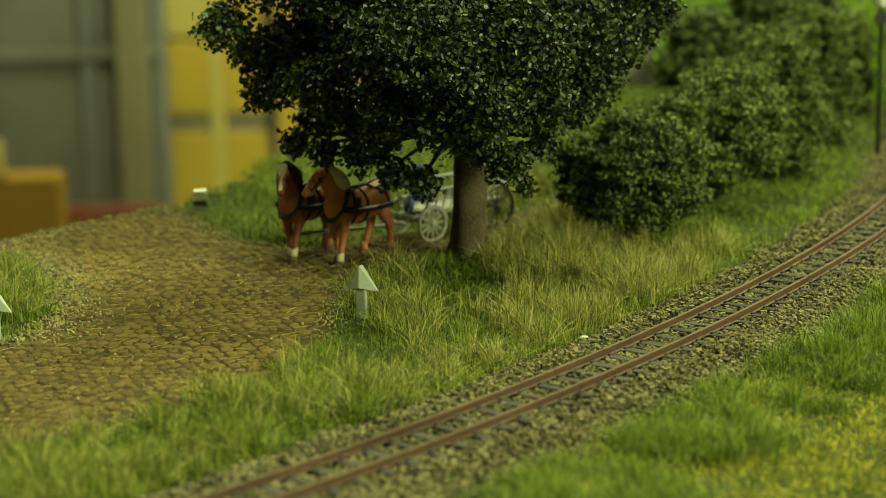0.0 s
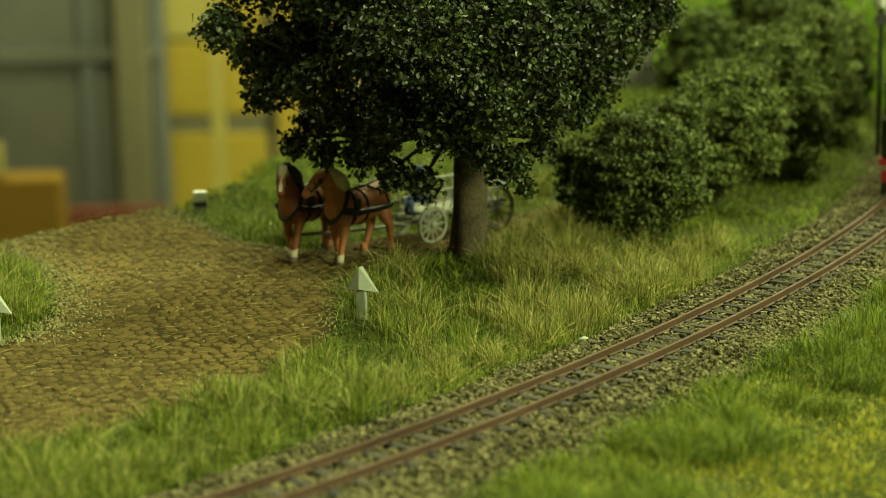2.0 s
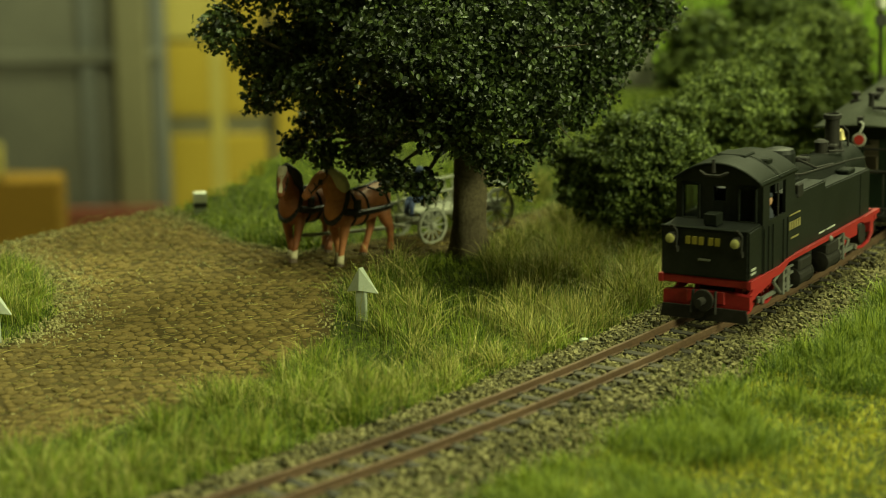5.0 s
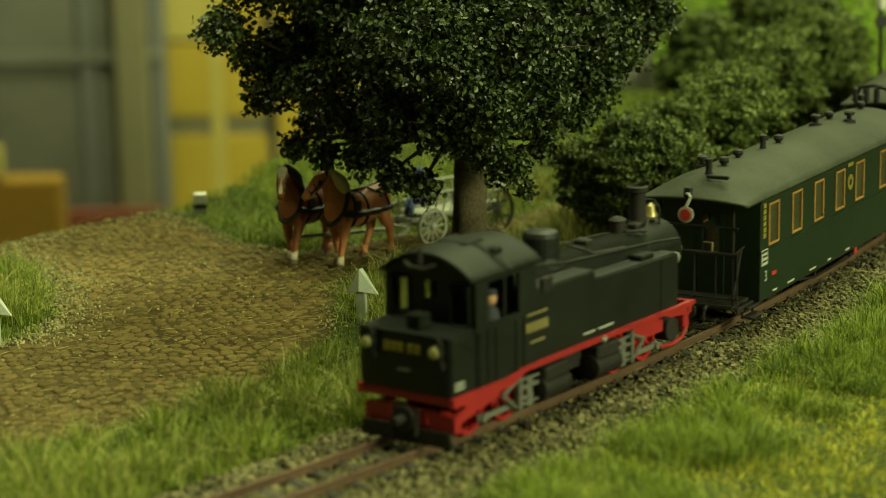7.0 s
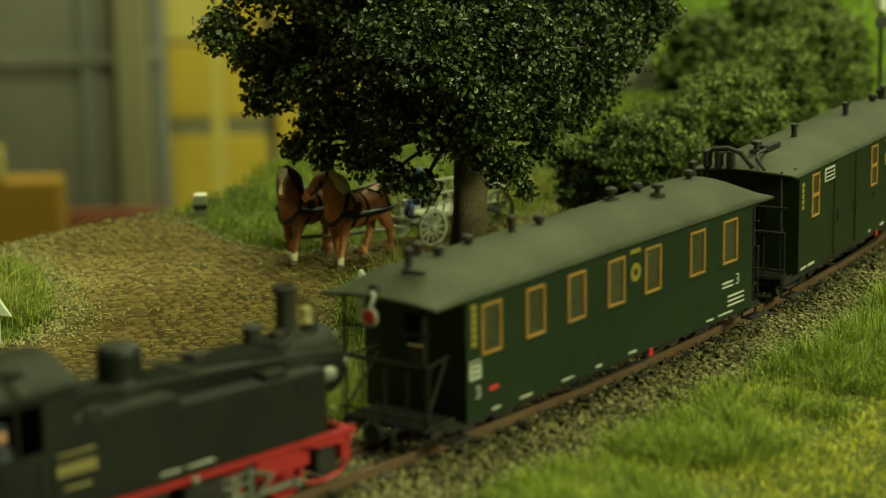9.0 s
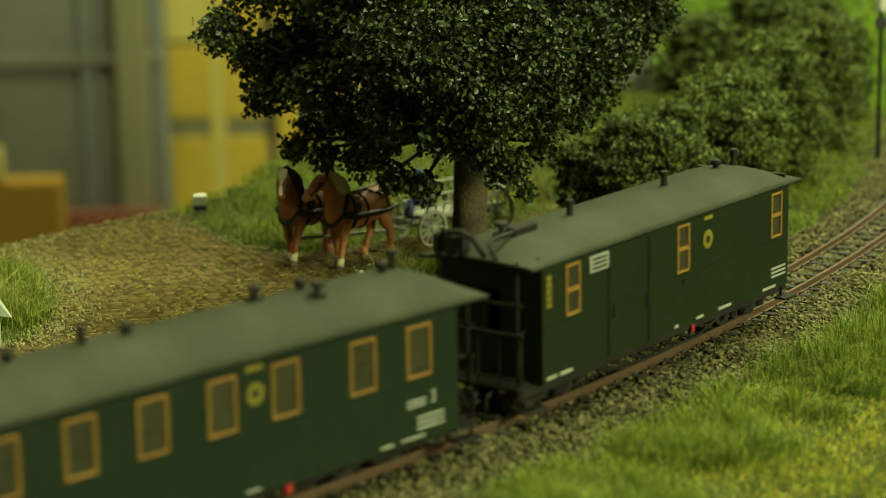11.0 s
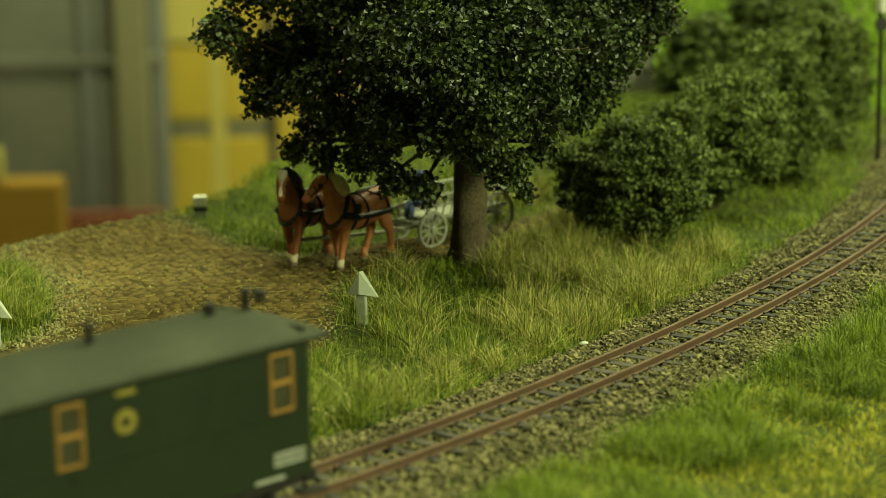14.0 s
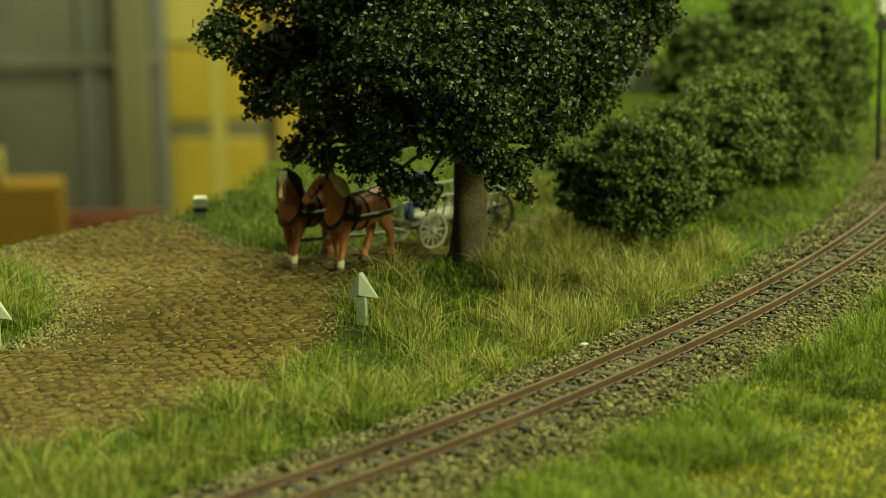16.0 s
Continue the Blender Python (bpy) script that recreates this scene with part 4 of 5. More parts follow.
def build_loco():
    lo = thing("steam_locomotive", label="black narrow-gauge tank steam locomotive on a red frame", category="steam locomotive")
    H = 10.3
    # cab
    for sy in (-1, 1):
        y0, y1 = (-H, -H + 0.7) if sy < 0 else (H - 0.7, H)
        bm = bm_new()
        side_wall(bm, -57.5, -38.0, y0, y1, 10.2, 31.0, [(-53.6, -43.8, 21.8, 29.4)])
        side = part("cab_side", bm, M_BLACK, lo)
        for x in (-57.0, -54.2, -51.6, -45.2, -42.6):
            part("beading", box(bm_new(), x, x + 0.4, sy * (H + 0.1) - 0.15, sy * (H + 0.1) + 0.15, 10.5, 20.6), M_BLACK, side)
    for x in (-57.5, -38.7):
        bm = bm_new()
        side_wall(bm, -H + 0.7, H - 0.7, 0, 0.7, 10.2, 30.6, [(a, b, 21.8, 29.4) for a, b in ((-8.6, -4.8), (-1.5, 1.5), (4.8, 8.6))])
        bmesh.ops.transform(bm, matrix=Matrix.Translation((x + 0.7, 0, 0)) @ Matrix.Rotation(radians(90), 4, "Z"), verts=bm.verts)
        wall = part("cab_end", bm, M_BLACK, lo)
        part("lower_panel", box(bm_new(), x + 0.1, x + 0.6, -1.6, 1.6, 21.7, 26.0), M_BLACK, wall)
        bm = bm_new()
        prism(bm, [(-H, 30.6), (H, 30.6), (8, 32.4), (4, 33.8), (0, 34.2), (-4, 33.8), (-8, 32.4)], 0, 0.7, Matrix.Translation((x, 0, 0)) @ Matrix.Rotation(radians(90), 4, "Z") @ Matrix.Diagonal((1, -1, 1, 1)))
        part("gable", bm, M_BLACK, wall)
    for a, b in ((-8.6, -4.8), (4.8, 8.6)):
        bm = bm_new()
        for (ya, yb, za, zb) in ((a - 0.4, a + 0.2, 21.6, 29.6), (b - 0.2, b + 0.4, 21.6, 29.6), (a, b, 29.2, 29.8), (a, b, 19.6, 22.0)):
            box(bm, -58.0, -57.4, ya, yb, za, zb, 0.15, 1)
        fr = part("front_window", bm, M_DARKROOF, lo)
        p = part("pane", box(bm_new(), -57.3, -57.1, a, b, 21.9, 29.3), M_GLASS, fr)
        p.visible_shadow = False
    bm = bm_new()
    for sy in (-1, 1):
        tube(bm, (-48.6, sy * H, 21.8), (-48.6, sy * H, 29.4), 0.25, n=6)
    part("window_bar", bm, M_FRAME, lo)
    part("cab_roof", arched(-58.9, -36.6, 10.5, 30.6, 35.3, 0.6, 0.12), M_DARKROOF, lo, smooth=True)
    bm = bm_new()
    box(bm, -51, -45, -3.4, 3.4, 34.6, 35.4, 0.3, 1)
    box(bm, -47.5, -44.5, -7.4, -4.0, 32.8, 34.2, 0.3, 1)
    part("roof_hatch", bm, M_DARKROOF, lo)
    bm = bm_new()
    tube(bm, (-59.5, 0.6, 32.6), (-59.5, 0.6, 35.6), 0.55, 0.35, 8)
    limb(bm, [(-60.4, -3.2, 33.0), (-60.9, -1.4, 32.2), (-60.9, 1.8, 32.2), (-60.4, 3.4, 33.0)], 0.35, 0.35, 6)
    part("whistle", bm, M_FRAME, lo)
    # bunker in front of the cab
    bm = bm_new()
    prism(bm, [(-65.6, 10.4), (-57.5, 10.4), (-57.5, 21.8), (-65.6, 21.2)], -H, H)
    bmesh.ops.bevel(bm, geom=bm.edges[:], offset=0.4, segments=2, affect="EDGES")
    part("bunker", bm, M_BLACK, lo)
    bm = bm_new()
    box(bm, -65.9, -65.0, -H - 0.1, H + 0.1, 20.9, 21.5, 0.15, 1)
    box(bm, -63.4, -60.0, -2.0, 1.2, 21.5, 24.2, 0.2, 1)
    part("bunker_rim", bm, M_DARKROOF, lo)
    for y in (-7.6, 7.6):
        lamp = part("headlight", lathe(bm_new(), [(1.15, -0.8), (1.35, 0.8), (1.2, 1.0), (0.7, 1.4)], 16, "x", (-66.2, y, 18.8)), M_FRAME, lo)
        part("lens", lathe(bm_new(), [(0.4, -0.35), (1.0, -0.2), (1.1, 0.1)], 16, "x", (-67.0, y, 18.8)), M_LENS, lamp)
        bm = bm_new()
        limb(bm, [(-66.4, y - 1.2, 16.8), (-66.4, y - 1.4, 20.4), (-66.4, y - 0.4, 21.6), (-66.0, y + 0.4, 21.2)], 0.28, 0.28, 6)
        tube(bm, (-66.0, y - 1.2, 15.8), (-66.0, y - 1.2, 17), 0.5, n=6)
        part("lamp_bracket", bm, M_FRAME, lamp)
    for k in range(5):
        y = -3.6 + k * 1.55 + (0.7 if k > 1 else 0)
        part("number_bar", box(bm_new(), -65.95, -65.6, y, y + 1.05, 17.7, 19.4), M_YELLOW, lo)
    part("works_plate", box(bm_new(), -65.9, -65.6, -1.4, 1.4, 14.2, 14.6), M_STEEL, lo)
    for sy in (-1, 1):
        y = sy * (H + 0.08)
        bars(lo, "white_lettering", y, [(-64.4, -61.6, 12.4, 12.9), (-64.4, -61.6, 11.5, 12.0), (-22, -18, 12.6, 12.95), (-16.6, -11, 12.6, 12.95)], M_WHITE)
        bars(lo, "number_bar", y, [(-41.6 + i * 1.5, -40.5 + i * 1.5, 17.2, 19.0) for i in range(5)] + [(-41.4, -34.6, 20.4, 20.7), (-40.4, -35.6, 15.0, 15.4)], M_BRASS)
    # tanks, boiler, smokebox
    for sy in (-1, 1):
        bm = bm_new()
        a, b = (-10.0, -4.8) if sy < 0 else (4.8, 10.0)
        prism(bm, [(-38, 11.0), (15, 11.0), (15, 22.2), (-17, 22.9), (-17, 24.6), (-38, 24.8)], a, b)
        bmesh.ops.bevel(bm, geom=bm.edges[:], offset=0.3, segments=2, affect="EDGES")
        part("side_tank", bm, M_BLACK, lo)
        # Black block painted in for the shaded opening next to the cab.
        bm = bm_new()
        box(bm, -35.8, -32.4, sy * 9.8 - 0.5, sy * 9.8 + 0.5, 23.6, 26.6, 0.2, 1)
        part("gap_shade_block", bm, M_FRAME, lo)
        part("tank_lid", box(bm_new(), 2, 7, sy * 7.4 - 1.6, sy * 7.4 + 1.6, 22.2, 23.6, 0.3, 1), M_DARKROOF, lo)
    part("boiler", lathe(bm_new(), [(5.8, -38), (5.8, 10), (6.1, 10.1), (6.1, 10.9), (5.8, 11), (6.3, 13), (6.3, 22.8), (5.6, 23.5), (4.8, 23.7), (4.4, 24.4), (1.2, 24.8)], 28, "x", (0, 0, 20.8)), M_DARKROOF, lo, smooth=True)
    bm = bm_new()
    for i in range(6):
        a = 6.283 * i / 6
        box(bm, 23.5, 24.6, 4.9 * math.cos(a) - 0.5, 4.9 * math.cos(a) + 0.5, 20.8 + 4.9 * math.sin(a) - 0.5, 20.8 + 4.9 * math.sin(a) + 0.5, 0.15, 1)
    for y in (-7, 7):
        tube(bm, (16, y, 20), (19, y, 20), 1.2, 1.2, 10)
        tube(bm, (16, y, 16), (16, y, 20), 0.5, 0.5, 6)
    part("smokebox_fitting", bm, M_STEEL, lo)
    part("chimney", lathe(bm_new(), [(3.2, 25.8), (2.4, 26.8), (1.85, 28), (1.75, 33.6), (2.25, 33.9), (2.25, 34.9), (1.7, 35.1), (1.5, 34)], 20, "z", (15.2, 0, 0)), M_FRAME, lo, smooth=False)
    part("steam_dome", lathe(bm_new(), [(4.6, 25), (3.9, 26.2), (3.7, 27), (3.7, 31.0), (3.3, 31.9), (1.6, 32.3)], 22, "z", (-21, 0, 0)), M_BLACK, lo, smooth=False)
    part("sand_dome", lathe(bm_new(), [(2.6, 25), (2.0, 26.2), (1.6, 26.6), (1.6, 29.0), (1.9, 29.2), (1.0, 29.8)], 16, "z", (7.4, 0, 0)), M_FRAME, lo)
    part("bell", lathe(bm_new(), [(1.5, 28.0), (1.2, 28.8), (0.9, 30.2), (0.3, 30.8)], 16, "z", (19.6, -0.6, 0)), M_BRASS, lo, "small brass bell")
    bm = bm_new()
    limb(bm, [(19.6, -2.6, 26), (19.6, -2.6, 30), (19.6, -1.2, 31.4), (19.6, 1.4, 31.2)], 0.3, 0.3, 6)
    limb(bm, [(-17, -3, 29), (-10, -5, 26), (2, -5, 25)], 0.3, 0.3, 6)
    limb(bm, [(7, -2, 27), (12, -4, 26.5), (16, -2, 28)], 0.3, 0.3, 6)
    box(bm, -7, -4.4, -1.6, 1.6, 26.0, 27.6, 0.3, 1)
    box(bm, 10.4, 13, -2.6, -0.4, 25.8, 28, 0.3, 1)
    part("pipework", bm, M_FRAME, lo)
    # red frame
    bm = bm_new()
    for sy in (-1, 1):
        y0, y1 = sy * 10.4 - 0.5, sy * 10.4 + 0.5
        prism(bm, [(-65.6, 8.6), (-47, 8.6), (-42.5, 10.2), (20.5, 10.2), (20.5, 11.1), (-42.8, 11.1), (-47.5, 10.4), (-65.6, 10.4)], y0, y1)
        prism(bm, [(-59, 8.6), (-47, 8.6), (-49, 6.6), (-57, 5.6), (-61, 4.4), (-63, 3), (-63, 6.4), (-60, 6.8)], sy * 8.8 - 0.3, sy * 8.8 + 0.3)
        prism(bm, [(8, 10.2), (20, 10.2), (20, 8.0), (17, 8.4), (12, 8.9)], sy * 9.6 - 0.3, sy * 9.6 + 0.3)
        prism(bm, [(-34, 8.4), (-26, 8.4), (-26, 4.8), (-30, 4)], sy * 7.6 - 0.3, sy * 7.6 + 0.3)
        box(bm, 0, 12, sy * 7.8 - 0.3, sy * 7.8 + 0.3, 5.8, 9.4)
    box(bm, -65.2, -63.6, -10.4, 10.4, 8.6, 10.4, 0.2, 1)
    box(bm, 19.0, 20.5, -10.2, 10.2, 8.4, 11.0, 0.2, 1)
    part("frame", bm, M_RED, lo, "bright red frame")
    bm = bm_new()
    prism(bm, [(-10.2, 3.6), (10.2, 3.6), (10.2, 6.6), (5, 7.2), (-5, 7.2), (-10.2, 6.6)], -0.9, 0.9, Matrix.Translation((-63.6, 0, 0)) @ Matrix.Rotation(radians(90), 4, "Z"))
    box(bm, -64.9, -64.4, -4.5, 4.5, 4.4, 7.4, 0.2, 1)
    part("buffer_beam", bm, M_RED, lo, "red buffer beam")
    part("rear_drum", lathe(bm_new(), [(2.3, -8.0), (2.6, -7.8), (2.6, 7.8), (2.3, 8.0)], 18, "y", (16.4, 0, 5.2)), M_FRAME, lo)
    part("rear_beam", box(bm_new(), 18.4, 20.6, -9.4, 9.4, 5.2, 8.6, 0.25, 1), M_RED, lo)
    for sy in (-1, 1):
        part("rail_sweeper", limb_bm([(20, sy * 9.0, 5.4), (18.6, sy * 8.6, 3.0), (15, sy * 8.2, 2.2), (11, sy * 8.0, 2.6)], 0.55, 0.4), M_RED, lo)
        part("handrail", limb_bm([(-37.5, sy * 5.2, 28.6), (-22, sy * 6.2, 26.6), (12, sy * 6.6, 24.6), (22, sy * 6.2, 23.4)], 0.22, 0.22), M_FRAME, lo)
        for x in (8.0, 16.5, 20.5):
            part("rivet_strip", box(bm_new(), x - 0.15, x + 0.15, sy * 10.05 - 0.08, sy * 10.05 + 0.08, 11.4, 21.8 if x < 15 else 11.9), M_BLACK, lo)
    bm = bm_new()
    prism(bm, [(-10.4, 0.9), (10.4, 0.9), (9.8, 3.8), (-9.8, 3.8)], -0.3, 0.3, Matrix.Translation((-65.4, 0, 0)) @ Matrix.Rotation(radians(90), 4, "Z"))
    box(bm, -65, -60, -0.7, 0.7, 2.2, 3.6)
    part("rail_guard", bm, M_FRAME, lo)
    bm = bm_new()
    lathe(bm, [(0.9, -2.6), (0.9, 0), (2.4, 0), (2.5, 0.6)], 16, "x", (-66.6, 0, 5.4))
    tube(bm, (-65.4, -2.6, 7.5), (-66.2, -2.8, 2.5), 0.35, n=6)
    tube(bm, (-65.4, 2.6, 7.5), (-66.2, 2.8, 2.5), 0.35, n=6)
    bmesh.ops.recalc_face_normals(bm, faces=bm.faces[:])
    part("coupler", bm, M_FRAME, lo)
    bm = bm_new()
    box(bm, -60, 18, -3.6, 3.6, 3.0, 9.8, 0.3, 1)
    box(bm, -30, -6, -7, 7, 5, 10.2, 0.3, 1)
    part("ash_pan", bm, M_FRAME, lo)
    for x0, cyl, ax in ((-54, -32, (-53.5, -42)), (0, -13.5, (-3, 8.5))):
        for x in ax:
            wheelset(lo, x, 4.4, M_RED, 10)
        for sy in (-1, 1):
            y = sy * 9.0
            d = 1 if cyl > ax[1] else -1
            c = part("cylinder", lathe(bm_new(), [(0.8, -4.6), (2.4, -4.4), (2.5, -3.6), (2.3, -3.4), (2.3, 3.4), (2.5, 3.6), (2.4, 4.4), (0.8, 4.6)], 18, "x", (cyl, y, 5.0)), M_FRAME, lo)
            bm = bm_new()
            box(bm, cyl - 4, cyl + 4, y - 2.0, y + 2.0, 6.6, 9.4, 0.4, 1)
            part("steam_chest", bm, M_FRAME, c)
            bm = bm_new()
            yr = sy * 8.2
            box(bm, ax[0] - 1.2, ax[1] + 1.2, yr - 0.35, yr + 0.35, 3.0, 4.1, 0.15, 1)
            e = ax[1] if d > 0 else ax[0]
            yo = sy * 9.2
            for k in ax:
                tube(bm, (k, yr - sy * 0.6, 3.5), (k, yr + sy * 0.9, 3.5), 0.85, 0.75, 10)
            box(bm, min(e, cyl - d * 6), max(e, cyl - d * 6), yo - 0.3, yo + 0.3, 4.2, 5.0, 0.12, 1)
            g0, g1 = sorted((cyl - d * 4.4, cyl - d * 10.5))
            box(bm, g0, g1, yo - 0.5, yo + 0.5, 6.3, 7.0, 0.12, 1)
            box(bm, g0, g1, yo - 0.4, yo + 0.4, 3.2, 3.7, 0.12, 1)
            box(bm, cyl - d * 10.8 - 0.5, cyl - d * 10.8 + 0.5, yo - 0.7, yo + 0.7, 2.6, 9.2, 0.15, 1)
            box(bm, cyl - d * 7.5 - 0.9, cyl - d * 7.5 + 0.9, yo - 0.5, yo + 0.5, 2.6, 8.0, 0.15, 1)
            tube(bm, (cyl - d * 10, yo, 8.6), (cyl - d * 16, yo, 6.6), 0.4, 0.35, 6)
            tube(bm, (cyl - d * 4, yo, 8.0), (cyl - d * 10, yo, 8.2), 0.35, 0.35, 6)
            tube(bm, (cyl - d * 16, yo, 6.6), (e - d * 1.5, yo, 3.2), 0.4, 0.35, 6)
            part("valve_gear", bm, M_STEEL, lo, "grey metal rods and valve gear")
    for sy in (-1, 1):
        part("lubricator", ball(bm_new(), (-15.5, sy * 10.9, 10.4), 0.75, 1.2, 1, 1), M_STEEL, lo, "small bright metal lubricator", smooth=True)
    part("backhead", box(bm_new(), -39.5, -38.8, -6, 6, 11, 28, 0.3, 1), M_FRAME, lo)
    bm = bm_new()
    ball(bm, (-50.6, -8.6, 25.6), 1.15, 1, 1, 1.2)
    part("driver_figurine", bm, M_SKIN, lo, smooth=True)
    bm = bm_new()
    ball(bm, (-50.2, -8.0, 21.6), 2.0, 1, 1, 1.5)
    tube(bm, (-50.6, -8.6, 26.4), (-50.6, -8.6, 27.2), 1.25, 1.1, 10)
    part("figurine_clothes", bm, M_CLOTH, lo, smooth=True)
    return lo


LOCO = build_loco()
COACH = build_coach()
VAN = build_van()


# ---- the hall round the layout ----
# Unseen shell round the layout, kept dark so that little light bounces back.
M_WALL = mat("hall_plaster", (0.075, 0.075, 0.055), (0.11, 0.105, 0.075), 0.9, grain=30, patch=2, bump=0.1)
M_HALLFLOOR = mat("hall_floor", (0.09, 0.075, 0.05), (0.14, 0.115, 0.08), 0.7, grain=20, patch=2, bump=0.1)
M_GREYBOARD = mat("grey_partition", (0.115, 0.115, 0.095), (0.175, 0.17, 0.138), 0.85, grain=120, patch=9, bump=0.1)
M_OLIVE = mat("olive_post", (0.15, 0.14, 0.082), (0.225, 0.205, 0.12), 0.8, grain=120, patch=9, bump=0.1)
M_SLATE = mat("slate_blue_strip", (0.12, 0.125, 0.12), (0.185, 0.19, 0.178), 0.8, grain=120, patch=9, bump=0.1)
M_YBOARD = mat("yellow_partition", (0.38, 0.27, 0.025), (0.52, 0.38, 0.05), 0.8, grain=120, patch=7, bump=0.1)
M_CREAM = mat("pale_yellow_strip", (0.40, 0.33, 0.08), (0.54, 0.45, 0.13), 0.8, grain=120, patch=7, bump=0.1)
M_ORANGE = mat("orange_carton", (0.21, 0.115, 0.010), (0.30, 0.165, 0.016), 0.8, grain=120, patch=9, bump=0.1)
M_MAROON = mat("maroon_plinth", (0.13, 0.035, 0.02), (0.20, 0.055, 0.03), 0.7, grain=120, patch=9, bump=0.1)
M_DARK = mat("gap_shade", (0.03, 0.028, 0.015), (0.06, 0.05, 0.03), 0.8, grain=120, patch=9, bump=0.1)


def build_hall():
    def slab(name, x0, x1, y0, y1, z0, z1, m, label, category):
        tagged(part(name, box(bm_new(), x0, x1, y0, y1, z0, z1), m), label, category, kind="structure")
    slab("floor", -3000, 3000, -2500, 3500, -960, -900, M_HALLFLOOR, "plain brown hall floor", "floor")
    slab("ceiling", -3000, 3000, -2500, 3500, 2700, 2760, M_WALL, "plain dim grey hall ceiling", "ceiling")
    slab("wall_north", -3000, 3000, 3500, 3560, -900, 2700, M_WALL, "plain dim grey hall wall", "wall")
    slab("wall_south", -3000, 3000, -2560, -2500, -900, 2700, M_WALL, "plain dim grey hall wall", "wall")
    slab("wall_east", 3000, 3060, -2500, 3500, -900, 2700, M_WALL, "plain dim grey hall wall", "wall")
    slab("wall_west", -3060, -3000, -2500, 3500, -900, 2700, M_WALL, "plain dim grey hall wall", "wall")
    g = thing("grey_partition", -425, 2550, -900, label="blurred grey exhibition partition with posts and maroon plinth", category="partition")
    for x0, x1, m, d in ((-204, -105, M_SLATE, 0), (-105, 3, M_GREYBOARD, 10), (3, 20, M_SLATE, 0), (20, 40, M_GREYBOARD, 6), (47, 85, M_OLIVE, -17), (86, 102, M_SLATE, 0)):
        part("panel", box(bm_new(), x0, x1, d, d + 34, 0, 1600, 2.5, 1), m, g)
    part("rail", box(bm_new(), -187, 98, -5, -1, 694, 708, 1.4, 1), M_GREYBOARD, g)
    part("plinth", box(bm_new(), -68, 102, -34, -19, 0, 526, 2, 1), M_MAROON, g)
    y = thing("yellow_partition", -255, 2618, -900, label="blurred yellow exhibition partition with pale strips", category="partition")
    # The M_DARK slab is no board: its colour paints a shaded gap.
    for x0, x1, z0, z1, m in ((-78, -23, 0, 595, M_YBOARD), (-23, -6, 0, 1600, M_CREAM), (-6, 44, 0, 595, M_YBOARD), (-78, -23, 618, 706, M_YBOARD), (-6, 44, 618, 723, M_YBOARD), (-78, -23, 711, 1600, M_CREAM), (-6, 44, 728, 1600, M_YBOARD), (44, 57, 595, 1600, M_DARK), (57, 323, 0, 1600, M_YBOARD)):
        part("panel", box(bm_new(), x0, x1, 0, 24, z0, z1, 2, 1), m, y)
    part("rail", box(bm_new(), -78, 51, 3, 20, 595, 618, 1.5, 1), M_OLIVE, y)
    c = thing("carton", -445, 2193, -900, label="orange carton standing behind the layout", category="carton")
    part("side", box(bm_new(), -102, 56, 0, 40, 0, 622, 5, 2), M_ORANGE, c)
    part("flap", box(bm_new(), -102, -1, -4, 7, 624, 658, 2, 1), M_CREAM, c)
    tb = thing("trestle_table", 100, 900, -900, label="plain table carrying the layout board", category="table")
    part("tabletop", box(bm_new(), -420, 450, -660, -300, 810, 850, 3, 1), M_OLIVE, tb)
    part("tabletop", box(bm_new(), -110, 450, -298, 690, 810, 850, 3, 1), M_OLIVE, tb)
    for x in (-80, 410):
        for yy in (-620, 650):
            part("leg", box(bm_new(), x - 25, x + 25, yy - 25, yy + 25, 0, 810, 3, 1), M_OLIVE, tb)


build_hall()

# ---- roadside things ----
M_POSTGREY = mat("grey_green_sign_paint", (0.27, 0.30, 0.24), (0.40, 0.43, 0.35), 0.6, grain=900, patch=90, bump=0.1)
M_CHALK = mat("white_painted_stone", (0.55, 0.56, 0.48), (0.75, 0.75, 0.66), 0.7, grain=900, patch=120, bump=0.2)
M_PITCH = mat("black_band", (0.02, 0.02, 0.018), (0.05, 0.05, 0.045), 0.6, grain=900, patch=120, bump=0.1)
M_GREYWALL = mat("grey_shed_wall", (0.22, 0.22, 0.19), (0.33, 0.32, 0.27), 0.9, grain=300, patch=40, bump=0.2)
M_BROWNWALL = mat("brown_shed_boards", (0.10, 0.06, 0.03), (0.18, 0.11, 0.055), 0.9, grain=300, patch=40, bump=0.2)


def build_arrow(x, y, rz, h):
    g = thing("arrow_marker", x, y, -4.6, rz, "pale grey-green arrow-shaped marker post in the grass", "marker post", "arrow markers beside the lane")
    bm = bm_new()
    prism(bm, [(-1.25, 0), (1.25, 0), (1.25, h - 5), (-1.25, h - 5)], -0.5, 0.9)
    bmesh.ops.bevel(bm, geom=bm.edges[:], offset=0.2, segments=1, affect="EDGES")
    part("post", bm, M_POSTGREY, g)
    bm = bm_new()
    tip, rl, rr, mid = (0, -1.0, h), (-3.9, 0.8, h - 6.2), (3.9, 0.8, h - 6.2), (0, -1.5, h - 5.2)
    v = [bm.verts.new(p) for p in (tip, rl, rr, mid, (0, 1.4, h - 0.3), (-3.7, 1.6, h - 6.2), (3.7, 1.6, h - 6.2))]
    for f in ((0, 1, 3), (0, 3, 2), (0, 4, 5, 1), (0, 2, 6, 4), (4, 6, 5), (1, 5, 6, 2, 3)):
        bm.faces.new([v[i] for i in f])
    bmesh.ops.recalc_face_normals(bm, faces=bm.faces[:])
    part("arrow_head", bm, M_POSTGREY, g)


